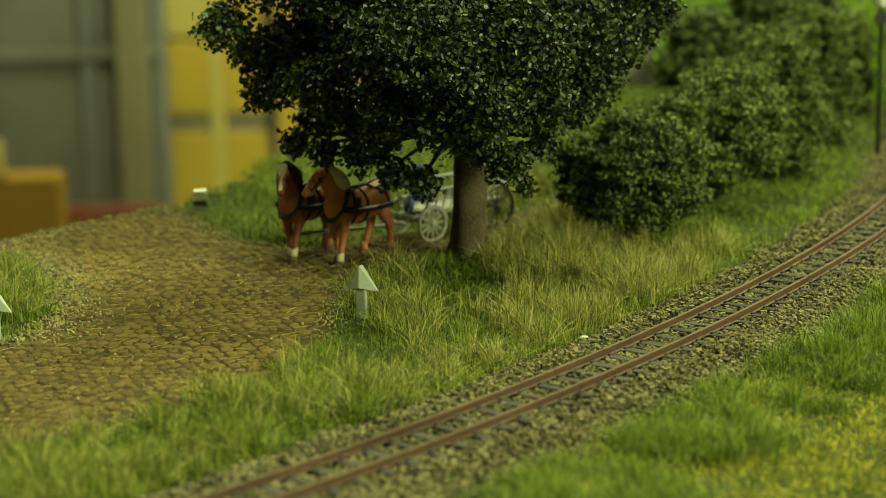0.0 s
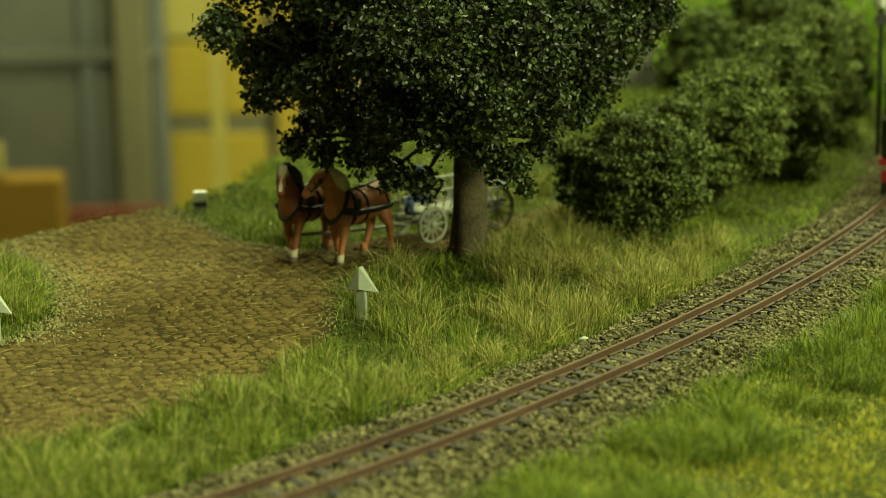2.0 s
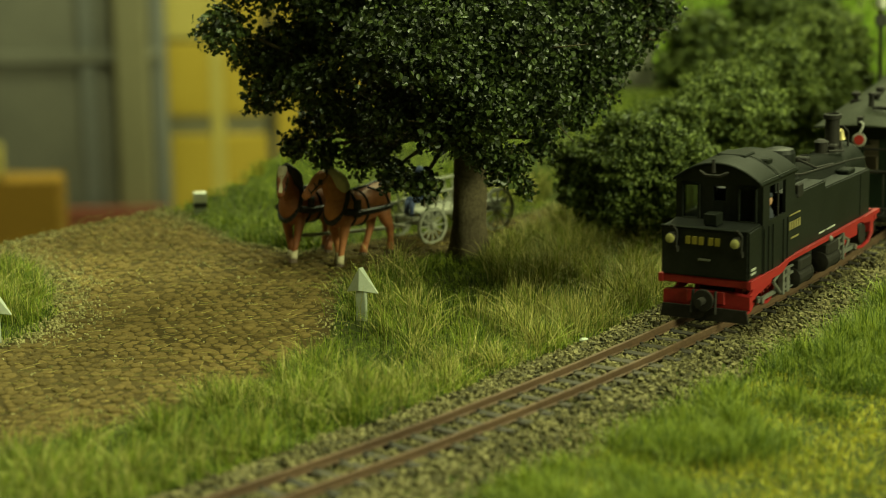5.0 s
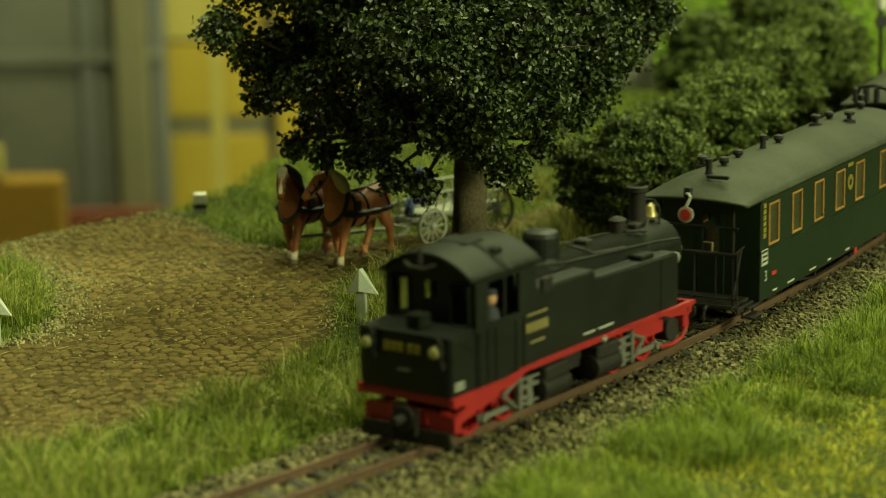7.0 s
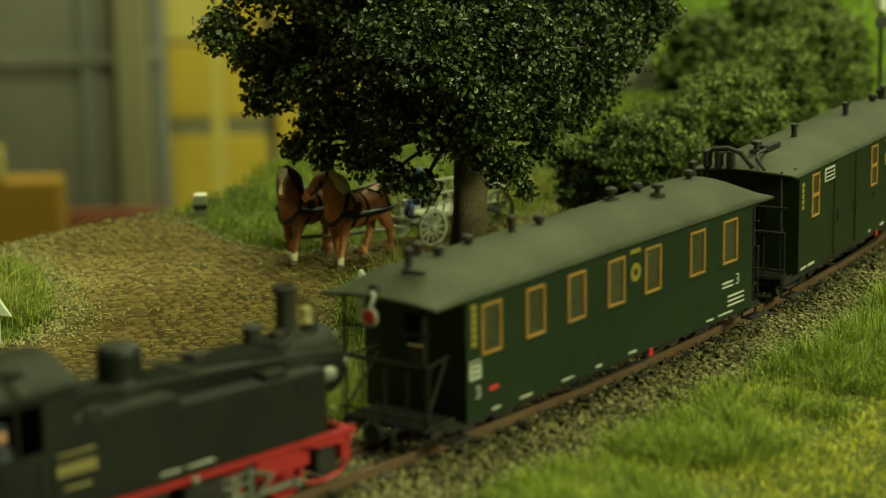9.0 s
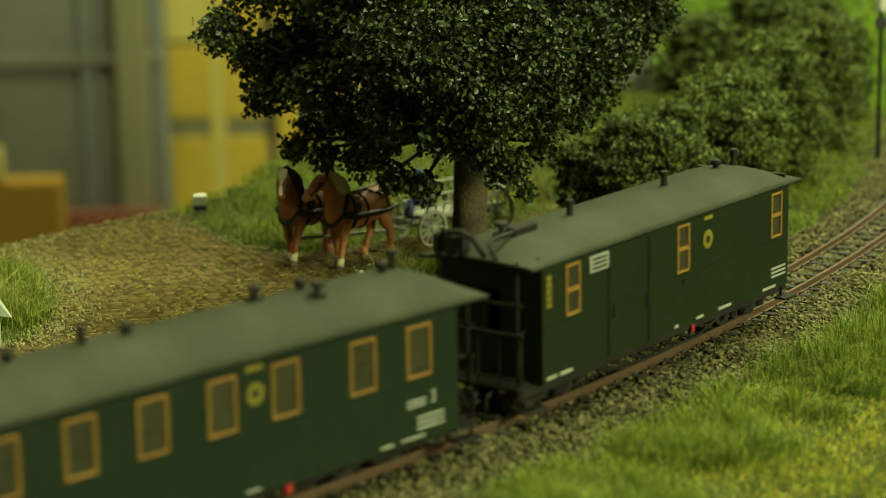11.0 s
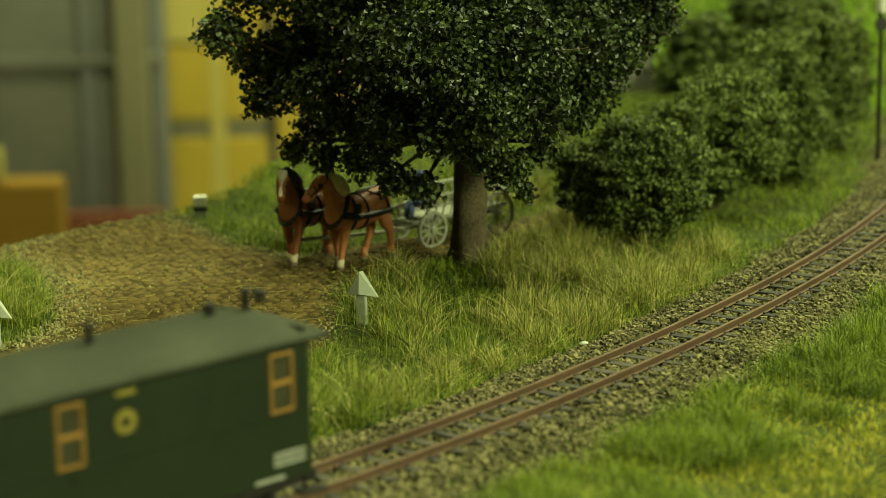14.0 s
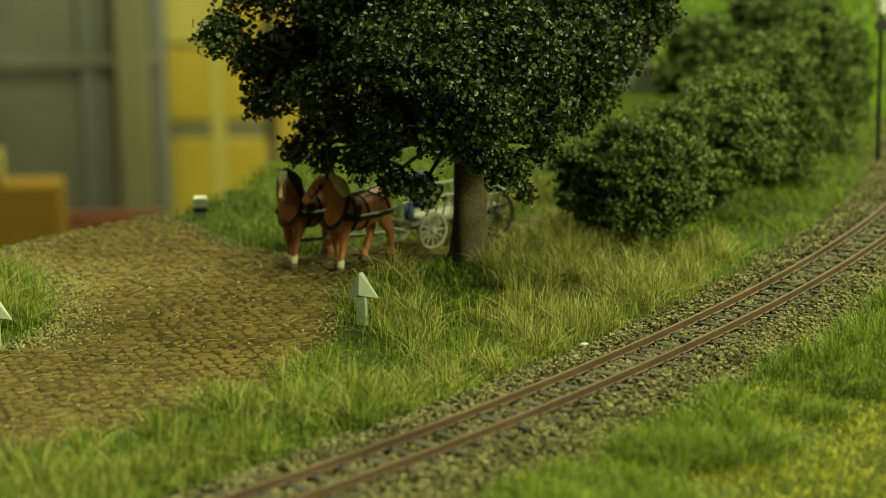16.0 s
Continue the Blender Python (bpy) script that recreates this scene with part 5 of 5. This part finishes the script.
build_arrow(-19.1, 491.6, -20, 12.8)
build_arrow(-100.5, 474, -14, 13.5)


def build_roadside():
    g = thing("edge_stone", -69.9, 621, -4.4, 6, "white roadside stone with a black band", "edge stone")
    part("foot", box(bm_new(), -1.9, 1.9, -1.6, 1.6, 0, 2.0, 0.2, 1), M_POSTGREY, g)
    part("band", box(bm_new(), -1.95, 1.95, -1.65, 1.65, 2.0, 3.4, 0.1, 1), M_PITCH, g)
    part("top", box(bm_new(), -1.9, 1.9, -1.6, 1.6, 3.4, 6.4, 0.4, 2), M_CHALK, g)
    bm = bm_new()
    bmesh.ops.create_icosphere(bm, subdivisions=2, radius=1.0, matrix=Matrix.Diagonal((1.15, 0.85, 0.5, 1)))
    for v in bm.verts:
        v.co *= 1 + random.uniform(-0.15, 0.15)
    ob = part("pale_stone", bm, M_POSTGREY)
    ob.location = (30.6 * MM, 465.6 * MM, -3.2 * MM)
    tagged(ob, "pale whitish stone lying on the ballast shoulder", "stone")
    p = thing("line_post", 140, 692, -4.4, label="slim dark post with a round disc by the track", category="post")
    part("pole", tube(bm_new(), (0, 0, 0), (0, 0, 52), 0.75, 0.6, 10), M_FRAME, p)
    part("disc", lathe(bm_new(), [(2.0, -0.4), (2.2, 0), (2.0, 0.4)], 18, "y", (0, -0.8, 44.5)), M_PITCH, p)
    part("cap", lathe(bm_new(), [(1.2, 48), (1.6, 49), (1.6, 53), (0.6, 54)], 14), M_CHALK, p)
    s = thing("grey_shed", 66, 815, -5, 0, "small plain grey shed behind the bushes", "shed")
    part("wall", box(bm_new(), -26, 14, 0, 40, 0, 26, 0.4, 1), M_GREYWALL, s)
    part("roof", prism(bm_new(), [(-28, 25), (16, 25), (-6, 40)], -2, 42), M_BROWNWALL, s)
    s = thing("brown_shed", 112, 850, -14, 12, "low brown wooden shed below the green slope", "shed")
    part("wall", box(bm_new(), -12, 8, 0, 26, 0, 28, 0.4, 1), M_BROWNWALL, s)
    part("roof", prism(bm_new(), [(-14, 27), (10, 27), (-2, 34)], -2, 28), M_BROWNWALL, s)


build_roadside()

# ---- horses and cart ----
M_CHESTNUT = mat("chestnut_coat", (0.32, 0.105, 0.042), (0.55, 0.23, 0.095), 0.5, grain=900, patch=80, bump=0.08, spec=0.35)
M_BAY = mat("dark_bay_coat", (0.21, 0.066, 0.028), (0.35, 0.125, 0.052), 0.5, grain=900, patch=80, bump=0.08, spec=0.35)
M_MANE = mat("cream_mane", (0.42, 0.36, 0.22), (0.62, 0.55, 0.38), 0.7, grain=1500, patch=150, bump=0.3)
M_HARNESS = mat("black_harness", (0.010, 0.010, 0.010), (0.03, 0.028, 0.026), 0.5, grain=1100, patch=90, bump=0.1)
M_HOOF = mat("hoof_brown", (0.07, 0.045, 0.03), (0.13, 0.085, 0.055), 0.6, grain=1100, patch=90, bump=0.1)
M_CART = mat("weathered_grey_wood", (0.15, 0.155, 0.12), (0.31, 0.31, 0.245), 0.8, grain=1200, patch=90, bump=0.3)
M_BLUE = mat("painted_blue_cloth", (0.05, 0.07, 0.16), (0.09, 0.12, 0.24), 0.8, grain=900, patch=90, bump=0.1)


def loft(bm, rows, n=14):
    """A body through rings: rows of centre, half width across y, half height, and the way it runs."""
    rings = []
    for i, (c, ry, rz) in enumerate(rows):
        c = Vector(c)
        d = (Vector(rows[min(i + 1, len(rows) - 1)][0]) - Vector(rows[max(i - 1, 0)][0])).normalized()
        side = Vector((0, 1, 0))
        side = (side - d * side.dot(d)).normalized()
        up = d.cross(side)
        rings.append([bm.verts.new(c + side * ry * math.cos(6.283 * k / n) + up * rz * math.sin(6.283 * k / n)) for k in range(n)])
    for r0, r1 in zip(rings, rings[1:]):
        for k in range(n):
            bm.faces.new((r0[k], r0[(k + 1) % n], r1[(k + 1) % n], r1[k]))
    bm.faces.new(rings[0][::-1])
    bm.faces.new(rings[-1])
    bmesh.ops.recalc_face_normals(bm, faces=bm.faces[:])
    return bm


def turned(bm, at, yaw, pitch=0):
    m = Matrix.Translation(at) @ Euler((0, radians(pitch), radians(yaw))).to_matrix().to_4x4() @ Matrix.Translation(-Vector(at))
    bmesh.ops.transform(bm, matrix=m, verts=bm.verts)
    return bm


def build_horse(x, y, rz, coat, yaw, gait, label, blaze=True, mane=None):
    h = thing("horse", x, y, -4.0, rz, label, "horse", "team of horses")
    part("torso", loft(bm_new(), [((-12.2, 0, 14.4), 1.0, 1.4), ((-11.4, 0, 14.8), 2.9, 3.2), ((-9.5, 0, 15.0), 3.9, 4.5), ((-6, 0, 14.6), 4.0, 4.5), ((-2, 0, 13.9), 3.9, 4.4), ((3, 0, 14.1), 3.8, 4.7), ((6.5, 0, 14.7), 3.6, 4.9), ((9.2, 0, 15.2), 2.9, 4.1), ((10.8, 0, 15.4), 1.6, 2.4)]), coat, h, smooth=True)
    base = (7.5, 0, 17)
    bm = loft(bm_new(), [((5.6, 0, 16.0), 2.8, 4.4), ((7.8, 0, 18.6), 2.2, 3.5), ((9.6, 0, 21.0), 1.7, 2.7), ((11.0, 0, 23.2), 1.4, 2.1), ((12.2, 0, 24.8), 0.8, 1.2)])
    part("neck", turned(bm, base, yaw * 0.5), coat, h, smooth=True)
    hb = (12.4, 0, 23.4)
    def headed(b):
        bmesh.ops.transform(b, matrix=Matrix.Translation(hb) @ Matrix.Rotation(radians(-14), 4, "Y") @ Matrix.Scale(0.84, 4) @ Matrix.Translation(-Vector(hb)), verts=b.verts)
        return turned(turned(b, hb, yaw * 0.7), base, yaw * 0.5)
    bm = loft(bm_new(), [((11.0, 0, 24.6), 1.1, 1.3), ((12.4, 0, 24.2), 1.75, 2.2), ((14.0, 0, 22.4), 1.65, 2.2), ((15.7, 0, 20.0), 1.25, 1.6), ((17.0, 0, 18.2), 1.2, 1.4), ((17.9, 0, 17.0), 0.9, 1.0)])
    head = part("head", headed(bm), coat, h, smooth=True)
    bm = bm_new()
    for s in (-1, 1):
        tube(bm, (12.0, s * 0.9, 24.9), (12.0, s * 1.2, 27.6), 0.6, 0.08, 6)
    part("ears", headed(bm), M_HARNESS, head)
    bm = loft(bm_new(), [((12.6, 0, 26.4), 1.3, 0.6), ((13.6, 0, 25.3), 1.5, 0.7), ((15.2, 0, 23.5), 1.1, 0.6), ((16.4, 0, 21.4), 0.4, 0.4), ((17.5, 0, 19.4), 0.7, 0.45), ((18.3, 0, 18.2), 0.5, 0.4)], 8)
    if not blaze:
        bm.free()
        bm = loft(bm_new(), [((11.2, 0, 26.2), 0.9, 0.5), ((13.2, 0.2, 25.6), 0.7, 0.5), ((14.4, 0.2, 24.4), 0.3, 0.3)], 8)
    part("blaze" if blaze else "forelock", headed(bm), M_MANE, head, "cream-coloured")
    bm = loft(bm_new(), [((11.0, 0, 26.2), 0.9, 0.9), ((9.2, 0.9, 24.2), 1.5, 1.5), ((7.6, 1.3, 22.2), 1.9, 2.1), ((6.0, 1.1, 20.2), 1.7, 1.8), ((4.6, 0, 19.0), 0.7, 0.8)], 10)
    for v in bm.verts:
        v.co += Vector((random.uniform(-0.2, 0.2), random.uniform(-0.25, 0.25), random.uniform(-0.2, 0.2)))
    part("mane", turned(bm, base, yaw * 0.5), mane or M_MANE, h, "black mane" if mane else "cream mane", smooth=True)
    bm = loft(bm_new(), [((-11.4, 0, 16.6), 0.6, 0.6), ((-13.0, 0, 15.6), 0.9, 0.8), ((-13.6, 0, 12), 1.1, 0.9), ((-13.4, 0, 8), 0.8, 0.7), ((-13.0, 0, 5.4), 0.2, 0.2)], 10)
    part("tail", bm, M_MANE, h, "cream tail", smooth=True)
    for (lx, s, fwd), g in zip(((6.6, 1, 1), (6.8, -1, 1), (-8.8, 1, 0), (-8.6, -1, 0)), gait):
        k = lx + g * 0.45
        f = lx + g
        up = max(0.0, abs(g) - 2.6) * 0.9 if fwd else 0
        if fwd:
            rows = [((lx, s * 1.9, 13.4), 1.6, 2.1), ((lx + g * 0.1, s * 2.0, 10.6), 1.35, 1.6), ((k, s * 2.0, 6.8 + up), 0.95, 1.05), ((k * 0.5 + f * 0.5, s * 2.0, 4.2 + up), 0.75, 0.8), ((f, s * 2.0, 1.9 + up), 0.85, 0.9)]
        else:
            rows = [((lx, s * 1.9, 13.6), 1.7, 2.9), ((lx - 0.6 + g * 0.1, s * 2.0, 10.4), 1.5, 2.2), ((k - 1.5, s * 2.0, 7.2), 0.95, 1.2), ((k * 0.5 + f * 0.5 - 0.7, s * 2.0, 4.2), 0.75, 0.85), ((f, s * 2.0, 1.9), 0.85, 0.9)]
        leg = part("leg", loft(bm_new(), rows, 10), coat, h, smooth=True)
        part("sock", loft(bm_new(), [((k * 0.35 + f * 0.65, s * 2.0, 3.1 + up), 0.86, 0.92), ((f, s * 2.0, 1.8 + up), 1.0, 1.05), ((f + 0.2, s * 2.0, 1.0 + up), 1.05, 1.15)], 10), M_MANE if fwd else coat, leg, smooth=True)
        part("hoof", loft(bm_new(), [((f + 0.2, s * 2.0, 1.1 + up), 1.0, 1.1), ((f + 0.4, s * 2.0, 0.0 + up), 1.2, 1.35)], 10), M_HOOF, leg)
    bm = bm_new()
    def ring(c, ry, rz, lean, r, n=20):
        pts = [Vector(c) + Vector((lean * math.sin(6.283 * i / n), ry * math.cos(6.283 * i / n), rz * math.sin(6.283 * i / n))) for i in range(n + 1)]
        for a, b in zip(pts, pts[1:]):
            tube(bm, a, b, r, n=6)
    ring((7.6, 0, 16.4), 2.9, 4.8, -3.0, 0.7)
    ring((4.4, 0, 14.4), 3.9, 4.75, 0, 0.45)
    ring((-0.5, 0, 13.9), 4.0, 4.4, 0, 0.4)
    for s in (-1, 1):
        limb(bm, [(8.6, s * 3.4, 14.6), (4, s * 4.1, 13.6), (-4, s * 4.2, 13.2), (-9.6, s * 4.1, 13.2), (-12.4, s * 2.2, 13.2)], 0.95, 0.75, 6)
        limb(bm, [(-3.5, s * 1.4, 19.0), (-8, s * 3.9, 16.6), (-9.4, s * 4.2, 13.4)], 0.3, 0.3, 6)
        box(bm, 2.6, 5.4, s * 3.9 - 0.3, s * 3.9 + 0.3, 12.4, 17.0, 0.2, 1)
    limb(bm, [(6.4, 0, 19.7), (2, 0, 18.9), (-4, 0, 19.0), (-9, 0, 19.5), (-12.4, 0, 16.2)], 0.4, 0.35, 6)
    limb(bm, [(-12.5, 1.8, 13.2), (-13.0, 0, 13.2), (-12.5, -1.8, 13.2)], 0.4, 0.4, 6)
    part("harness", bm, M_HARNESS, h, "black leather harness")
    bm = bm_new()
    for z0, x0, r in ((20.6, 15.2, 1.45), (18.6, 16.6, 1.2)):
        pts = [Vector((x0 - 0.9 * math.sin(6.283 * i / 14) * r * 0.7, r * math.cos(6.283 * i / 14), z0 + 0.3 - r * 0.9 * math.sin(6.283 * i / 14) * 0.9)) for i in range(15)]
        for a, b in zip(pts, pts[1:]):
            tube(bm, a, b, 0.22, n=5)
    for s in (-1, 1):
        limb(bm, [(12.0, s * 1.5, 24.6), (14.2, s * 1.6, 21.8), (16.4, s * 1.15, 18.8)], 0.25, 0.25, 5)
        box(bm, 13.2, 14.8, s * 1.6 - 0.15, s * 1.6 + 0.15, 21.6, 23.2, 0.1, 1)
    part("bridle", headed(bm), M_HARNESS, head)
    return h


build_horse(-22.4, 553.5, 234, M_CHESTNUT, -14, (2.8, -2.2, -3.4, 3.0), "chestnut draught horse with cream mane and black harness", False)
build_horse(-35.0, 558.5, 240, M_BAY, 22, (3.6, -1.6, 2.4, -2.6), "reddish bay draught horse with white blaze, in harness", True, M_HARNESS)


def spoked(bm, c, r, n):
    cx, cy, cz = c
    k = 28
    ring = []
    for i in range(k):
        a = 6.283 * i / k
        ring.append([bm.verts.new((cx + q * math.cos(a), cy + w, cz + q * math.sin(a))) for q, w in ((r * 0.86, -0.45), (r, -0.45), (r, 0.45), (r * 0.86, 0.45))])
    for i in range(k):
        for j in range(4):
            bm.faces.new((ring[i][j], ring[(i + 1) % k][j], ring[(i + 1) % k][(j + 1) % 4], ring[i][(j + 1) % 4]))
    bmesh.ops.recalc_face_normals(bm, faces=bm.faces[:])
    return bm


def cart_wheel(parent, c, r, n):
    w = part("wheel", spoked(bm_new(), c, r, n), M_CART, parent)
    part("hub", lathe(bm_new(), [(0.5, -1.1), (0.95, -0.7), (0.95, 0.7), (0.5, 1.1)], 10, "y", c), M_CART, w)
    for i in range(n):
        a = 6.283 * i / n
        part("spoke", tube(bm_new(), c, (c[0] + r * 0.88 * math.cos(a), c[1], c[2] + r * 0.88 * math.sin(a)), 0.28, 0.24, 5), M_CART, w)


def build_cart():
    w = thing("farm_cart", 1.5, 585.2, -4.0, 222, "weathered grey wooden farm cart with spoked wheels", "cart")
    for x, r in ((12, 5.0), (-12, 6.0)):
        part("axle", tube(bm_new(), (x, -7.4, r), (x, 7.4, r), 0.5, n=8), M_CART, w)
        for y in (-7, 7):
            cart_wheel(w, (x, y, r), r, 12)
    bm = bm_new()
    for y in (-3.0, 3.0):
        box(bm, -16, 16, y - 0.5, y + 0.5, 6.2, 7.2, 0.15, 1)
    box(bm, 10.5, 13.5, -5.4, 5.4, 4.8, 6.4, 0.15, 1)
    box(bm, -13.5, -10.5, -5.4, 5.4, 5.2, 6.4, 0.15, 1)
    part("chassis", bm, M_CART, w)
    for i in range(7):
        y = -4.5 + 1.5 * i
        part("plank", box(bm_new(), -17, 13, y - 0.68, y + 0.68, 7.2, 7.7, 0.1, 1), M_CART, w)
    for s in (-1, 1):
        bm = bm_new()
        tube(bm, (-17, s * 5.2, 8.0), (13, s * 5.2, 8.0), 0.35, n=6)
        tube(bm, (-18, s * 7.2, 14.0), (14, s * 7.2, 14.0), 0.4, n=6)
        for i in range(11):
            x = -16.5 + 2.9 * i
            tube(bm, (x, s * 5.2, 7.8), (x, s * 7.2, 14.0), 0.24, n=5)
        part("side_ladder", bm, M_CART, w)
    bm = bm_new()
    box(bm, 9.5, 12.5, -5, 5, 10.4, 11.0, 0.15, 1)
    for y in (-4.4, 4.4):
        box(bm, 10.4, 11.6, y - 0.3, y + 0.3, 7.6, 10.4)
    part("bench", bm, M_CART, w)
    part("drawbar", limb_bm([(12, 0, 5.0), (20, -1.0, 4.6), (40, -3.0, 5.8), (52, -5.0, 6.4)], 0.6, 0.45), M_CART, w)
    bm = limb_bm([(19, -6, 5.4), (19, 5, 5.4)], 0.45, 0.45)
    part("swingletree", bm, M_CART, w)
    f = thing("seated_figurine", 1.5, 585.2, -4.0, 222, "tiny painted figurine seated on the cart bench", "figurine")
    bm = bm_new()
    ball(bm, (10.6, 1, 14.2), 2.0, 1.0, 1.2, 1.7)
    ball(bm, (10.9, 1, 19.0), 1.25, 1, 1, 1.15)
    tube(bm, (11, 0, 11.6), (14.4, 0, 11.4), 0.9, 0.8, 8)
    tube(bm, (11, 2, 11.6), (14.4, 2, 11.4), 0.9, 0.8, 8)
    tube(bm, (14.4, 0, 11.4), (15, 0, 7.8), 0.75, 0.6, 8)
    tube(bm, (14.4, 2, 11.4), (15, 2, 7.8), 0.75, 0.6, 8)
    part("figure", bm, M_BLUE, f, smooth=True)


build_cart()


# ---- cobbles of the lane ----
def build_lane():
    lane = thing("cobbled_lane", label="brown earthy cobbled lane curving past the field", category="lane", kind="structure")
    rng = np.random.default_rng(5)
    gx, gy = np.meshgrid(np.arange(-150, 75, 1.5), np.arange(360, 660, 1.5))
    inside = (road_dist(gx.ravel(), gy.ravel()) < 0.5) & kept(gx.ravel(), gy.ravel()) & (beside(gx.ravel(), gy.ravel())[0] < -22)
    ok, nx = inside.reshape(gx.shape), gx.shape[1]
    z = land(gx.ravel(), gy.ravel()) + 0.23 + rng.normal(0, 0.06, gx.size)
    f = [(j * nx + i, j * nx + i + 1, j * nx + nx + i + 1, j * nx + nx + i) for j in range(len(ok) - 1) for i in range(nx - 1) if ok[j:j + 2, i:i + 2].all()]
    used = np.unique(np.array(f))
    raw("earth_bed", np.stack([gx.ravel(), gy.ravel(), z], 1)[used], np.searchsorted(used, np.array(f)), M_ROAD, lane, smooth=True)
    variants = []
    for k in range(8):
        bm = bm_new()
        n = 8
        rr = [1 + rng.uniform(-0.14, 0.14) for _ in range(n)]
        rings = []
        for q, z in ((1.0, -0.7), (0.97, 0.05), (0.8, 0.2), (0.35, 0.25)):
            rings.append([bm.verts.new((1.42 * q * rr[i] * math.cos(6.283 * i / n), 1.9 * q * rr[i] * math.sin(6.283 * i / n), z + rng.uniform(-0.08, 0.08) * (z > 0))) for i in range(n)])
        for a, b in zip(rings, rings[1:]):
            for i in range(n):
                bm.faces.new((a[i], a[(i + 1) % n], b[(i + 1) % n], b[i]))
        bm.faces.new(rings[-1])
        v = np.array([p.co for p in bm.verts])
        bm.verts.index_update()
        f = [tuple(x.index for x in q.verts) for q in bm.faces]
        bm.free()
        me = bpy.data.meshes.new("cobble")
        me.from_pydata((v * MM).tolist(), [], f)
        me.materials.append(M_COBBLE)
        me.polygons.foreach_set("use_smooth", [True] * len(f))
        variants.append((me, v, f))
    xs, ys = np.arange(-150, 70, 2.66), np.arange(330, 650, 3.35)
    gx, gy = np.meshgrid(xs, ys)
    gx = gx + (np.arange(len(ys)) % 2 * 1.35)[:, None] + rng.normal(0, 0.28, gx.shape)
    gy = gy + 2.2 * np.sin(gx * 0.12) + rng.normal(0, 0.32, gx.shape)
    x, y = gx.ravel(), gy.ravel()
    off, _ = beside(x, y)
    rd = road_dist(x, y)
    ok = (rd < -1.0) & (off < -20) & kept(x, y) & (np.abs(x) < 0.24 * y + 10) & ((x < -18) | (rng.random(len(x)) < 0.7))
    x, y, rd = x[ok], y[ok], rd[ok]
    order = np.argsort(np.hypot(x + 45, y - 500))
    allv, allf, base = [], [], 0
    z = land(x, y) + 0.25 - 0.5 * smooth(-6, 0, rd)
    for c, i in enumerate(order):
        me, v, f = variants[rng.integers(0, 8)]
        a, s = rng.normal(0, 16), rng.uniform(0.78, 1.1)
        zz = z[i] + rng.normal(0, 0.14)
        if c < 300:
            ob = new("cobble", me)
            ob.parent = lane
            ob.matrix_local = pose(x[i] * MM, y[i] * MM, zz * MM, rng.normal(0, 4), rng.normal(0, 4), a) @ Matrix.Scale(s, 4)
        else:
            ca, sa = math.cos(radians(a)) * s, math.sin(radians(a)) * s
            allv.append(np.stack([v[:, 0] * ca - v[:, 1] * sa + x[i], v[:, 0] * sa + v[:, 1] * ca + y[i], v[:, 2] * s + zz], 1))
            allf += [tuple(k + base for k in q) for q in f]
            base += len(v)
    ob = raw("cobble_paving", np.concatenate(allv), allf, M_COBBLE_S, lane, smooth=True)
    tagged(ob, kind="stuff")

    def grit(r, n):
        px, py = in_view(r, n, 370, 640)
        d = road_dist(px, py)
        wide = np.where((px < -72) & (py > 460), 8.0, 2.6)
        edge = np.exp(-((d + 1.0) / wide) ** 2) * np.where(py < 470, 0.05, np.where(px > -40, 0.3, 0.8)) + 0.02 * (d < 0)
        k = (r.random(n) < edge) & (d < 5) & kept(px, py)
        px, py = px[k], py[k]
        return px, py, land(px, py) + 0.45
    rocks(90000, grit, 0.24, 17, "verge_grit", M_SAND, "pale sandy grit along the lane's verge", "grit")


build_lane()


# ---- what moves ----
TIMES = (0, 1, 1.5, 2, 2.5, 3, 3.5, 4, 4.2, 6.3, 6.5, 7, 7.5, 8, 8.5, 9, 9.2, 11.3, 11.5, 12, 12.5, 13, 13.5, 14, 14.5, 15, 16)
WAY = (422.5, 369.3, 342.7, 316.1, 289.5, 263.1, 237.7, 210.8, 200.0, 90.3, 79.6, 51.9, 26.0, -1.8, -28.0, -56.1, -67.0, -178.6, -188.9, -216.5, -242.5, -270.3, -296.4, -324.1, -349.8, -377.5, -431.5)


def rolled(t):
    """How far up the line the engine's middle is at t seconds."""
    return float(np.interp(t, TIMES, WAY))


def on_line(s, pivot):
    x1, y1, _ = line(s - pivot)
    x2, y2, _ = line(s + pivot)
    return pose((x1 + x2) / 2 * MM, (y1 + y2) / 2 * MM, 0, 0, 0, math.degrees(math.atan2(y2 - y1, x2 - x1)))


def motions():
    ticks = [i * 0.5 for i in range(33)]
    for ob, back, pivot in ((LOCO, 0, 22), (COACH, 100, 46), (VAN, 218.5, 46)):
        walk(ob, [(t, on_line(rolled(t) + back, pivot)) for t in ticks])
    fine = [i / 15 for i in range(241)]
    for ob, x, r in WHEELS:
        walk(ob, [(t, pose(x * MM, 0, r * MM, 0, math.degrees(rolled(t) / r) % 360, 0)) for t in fine])


motions()
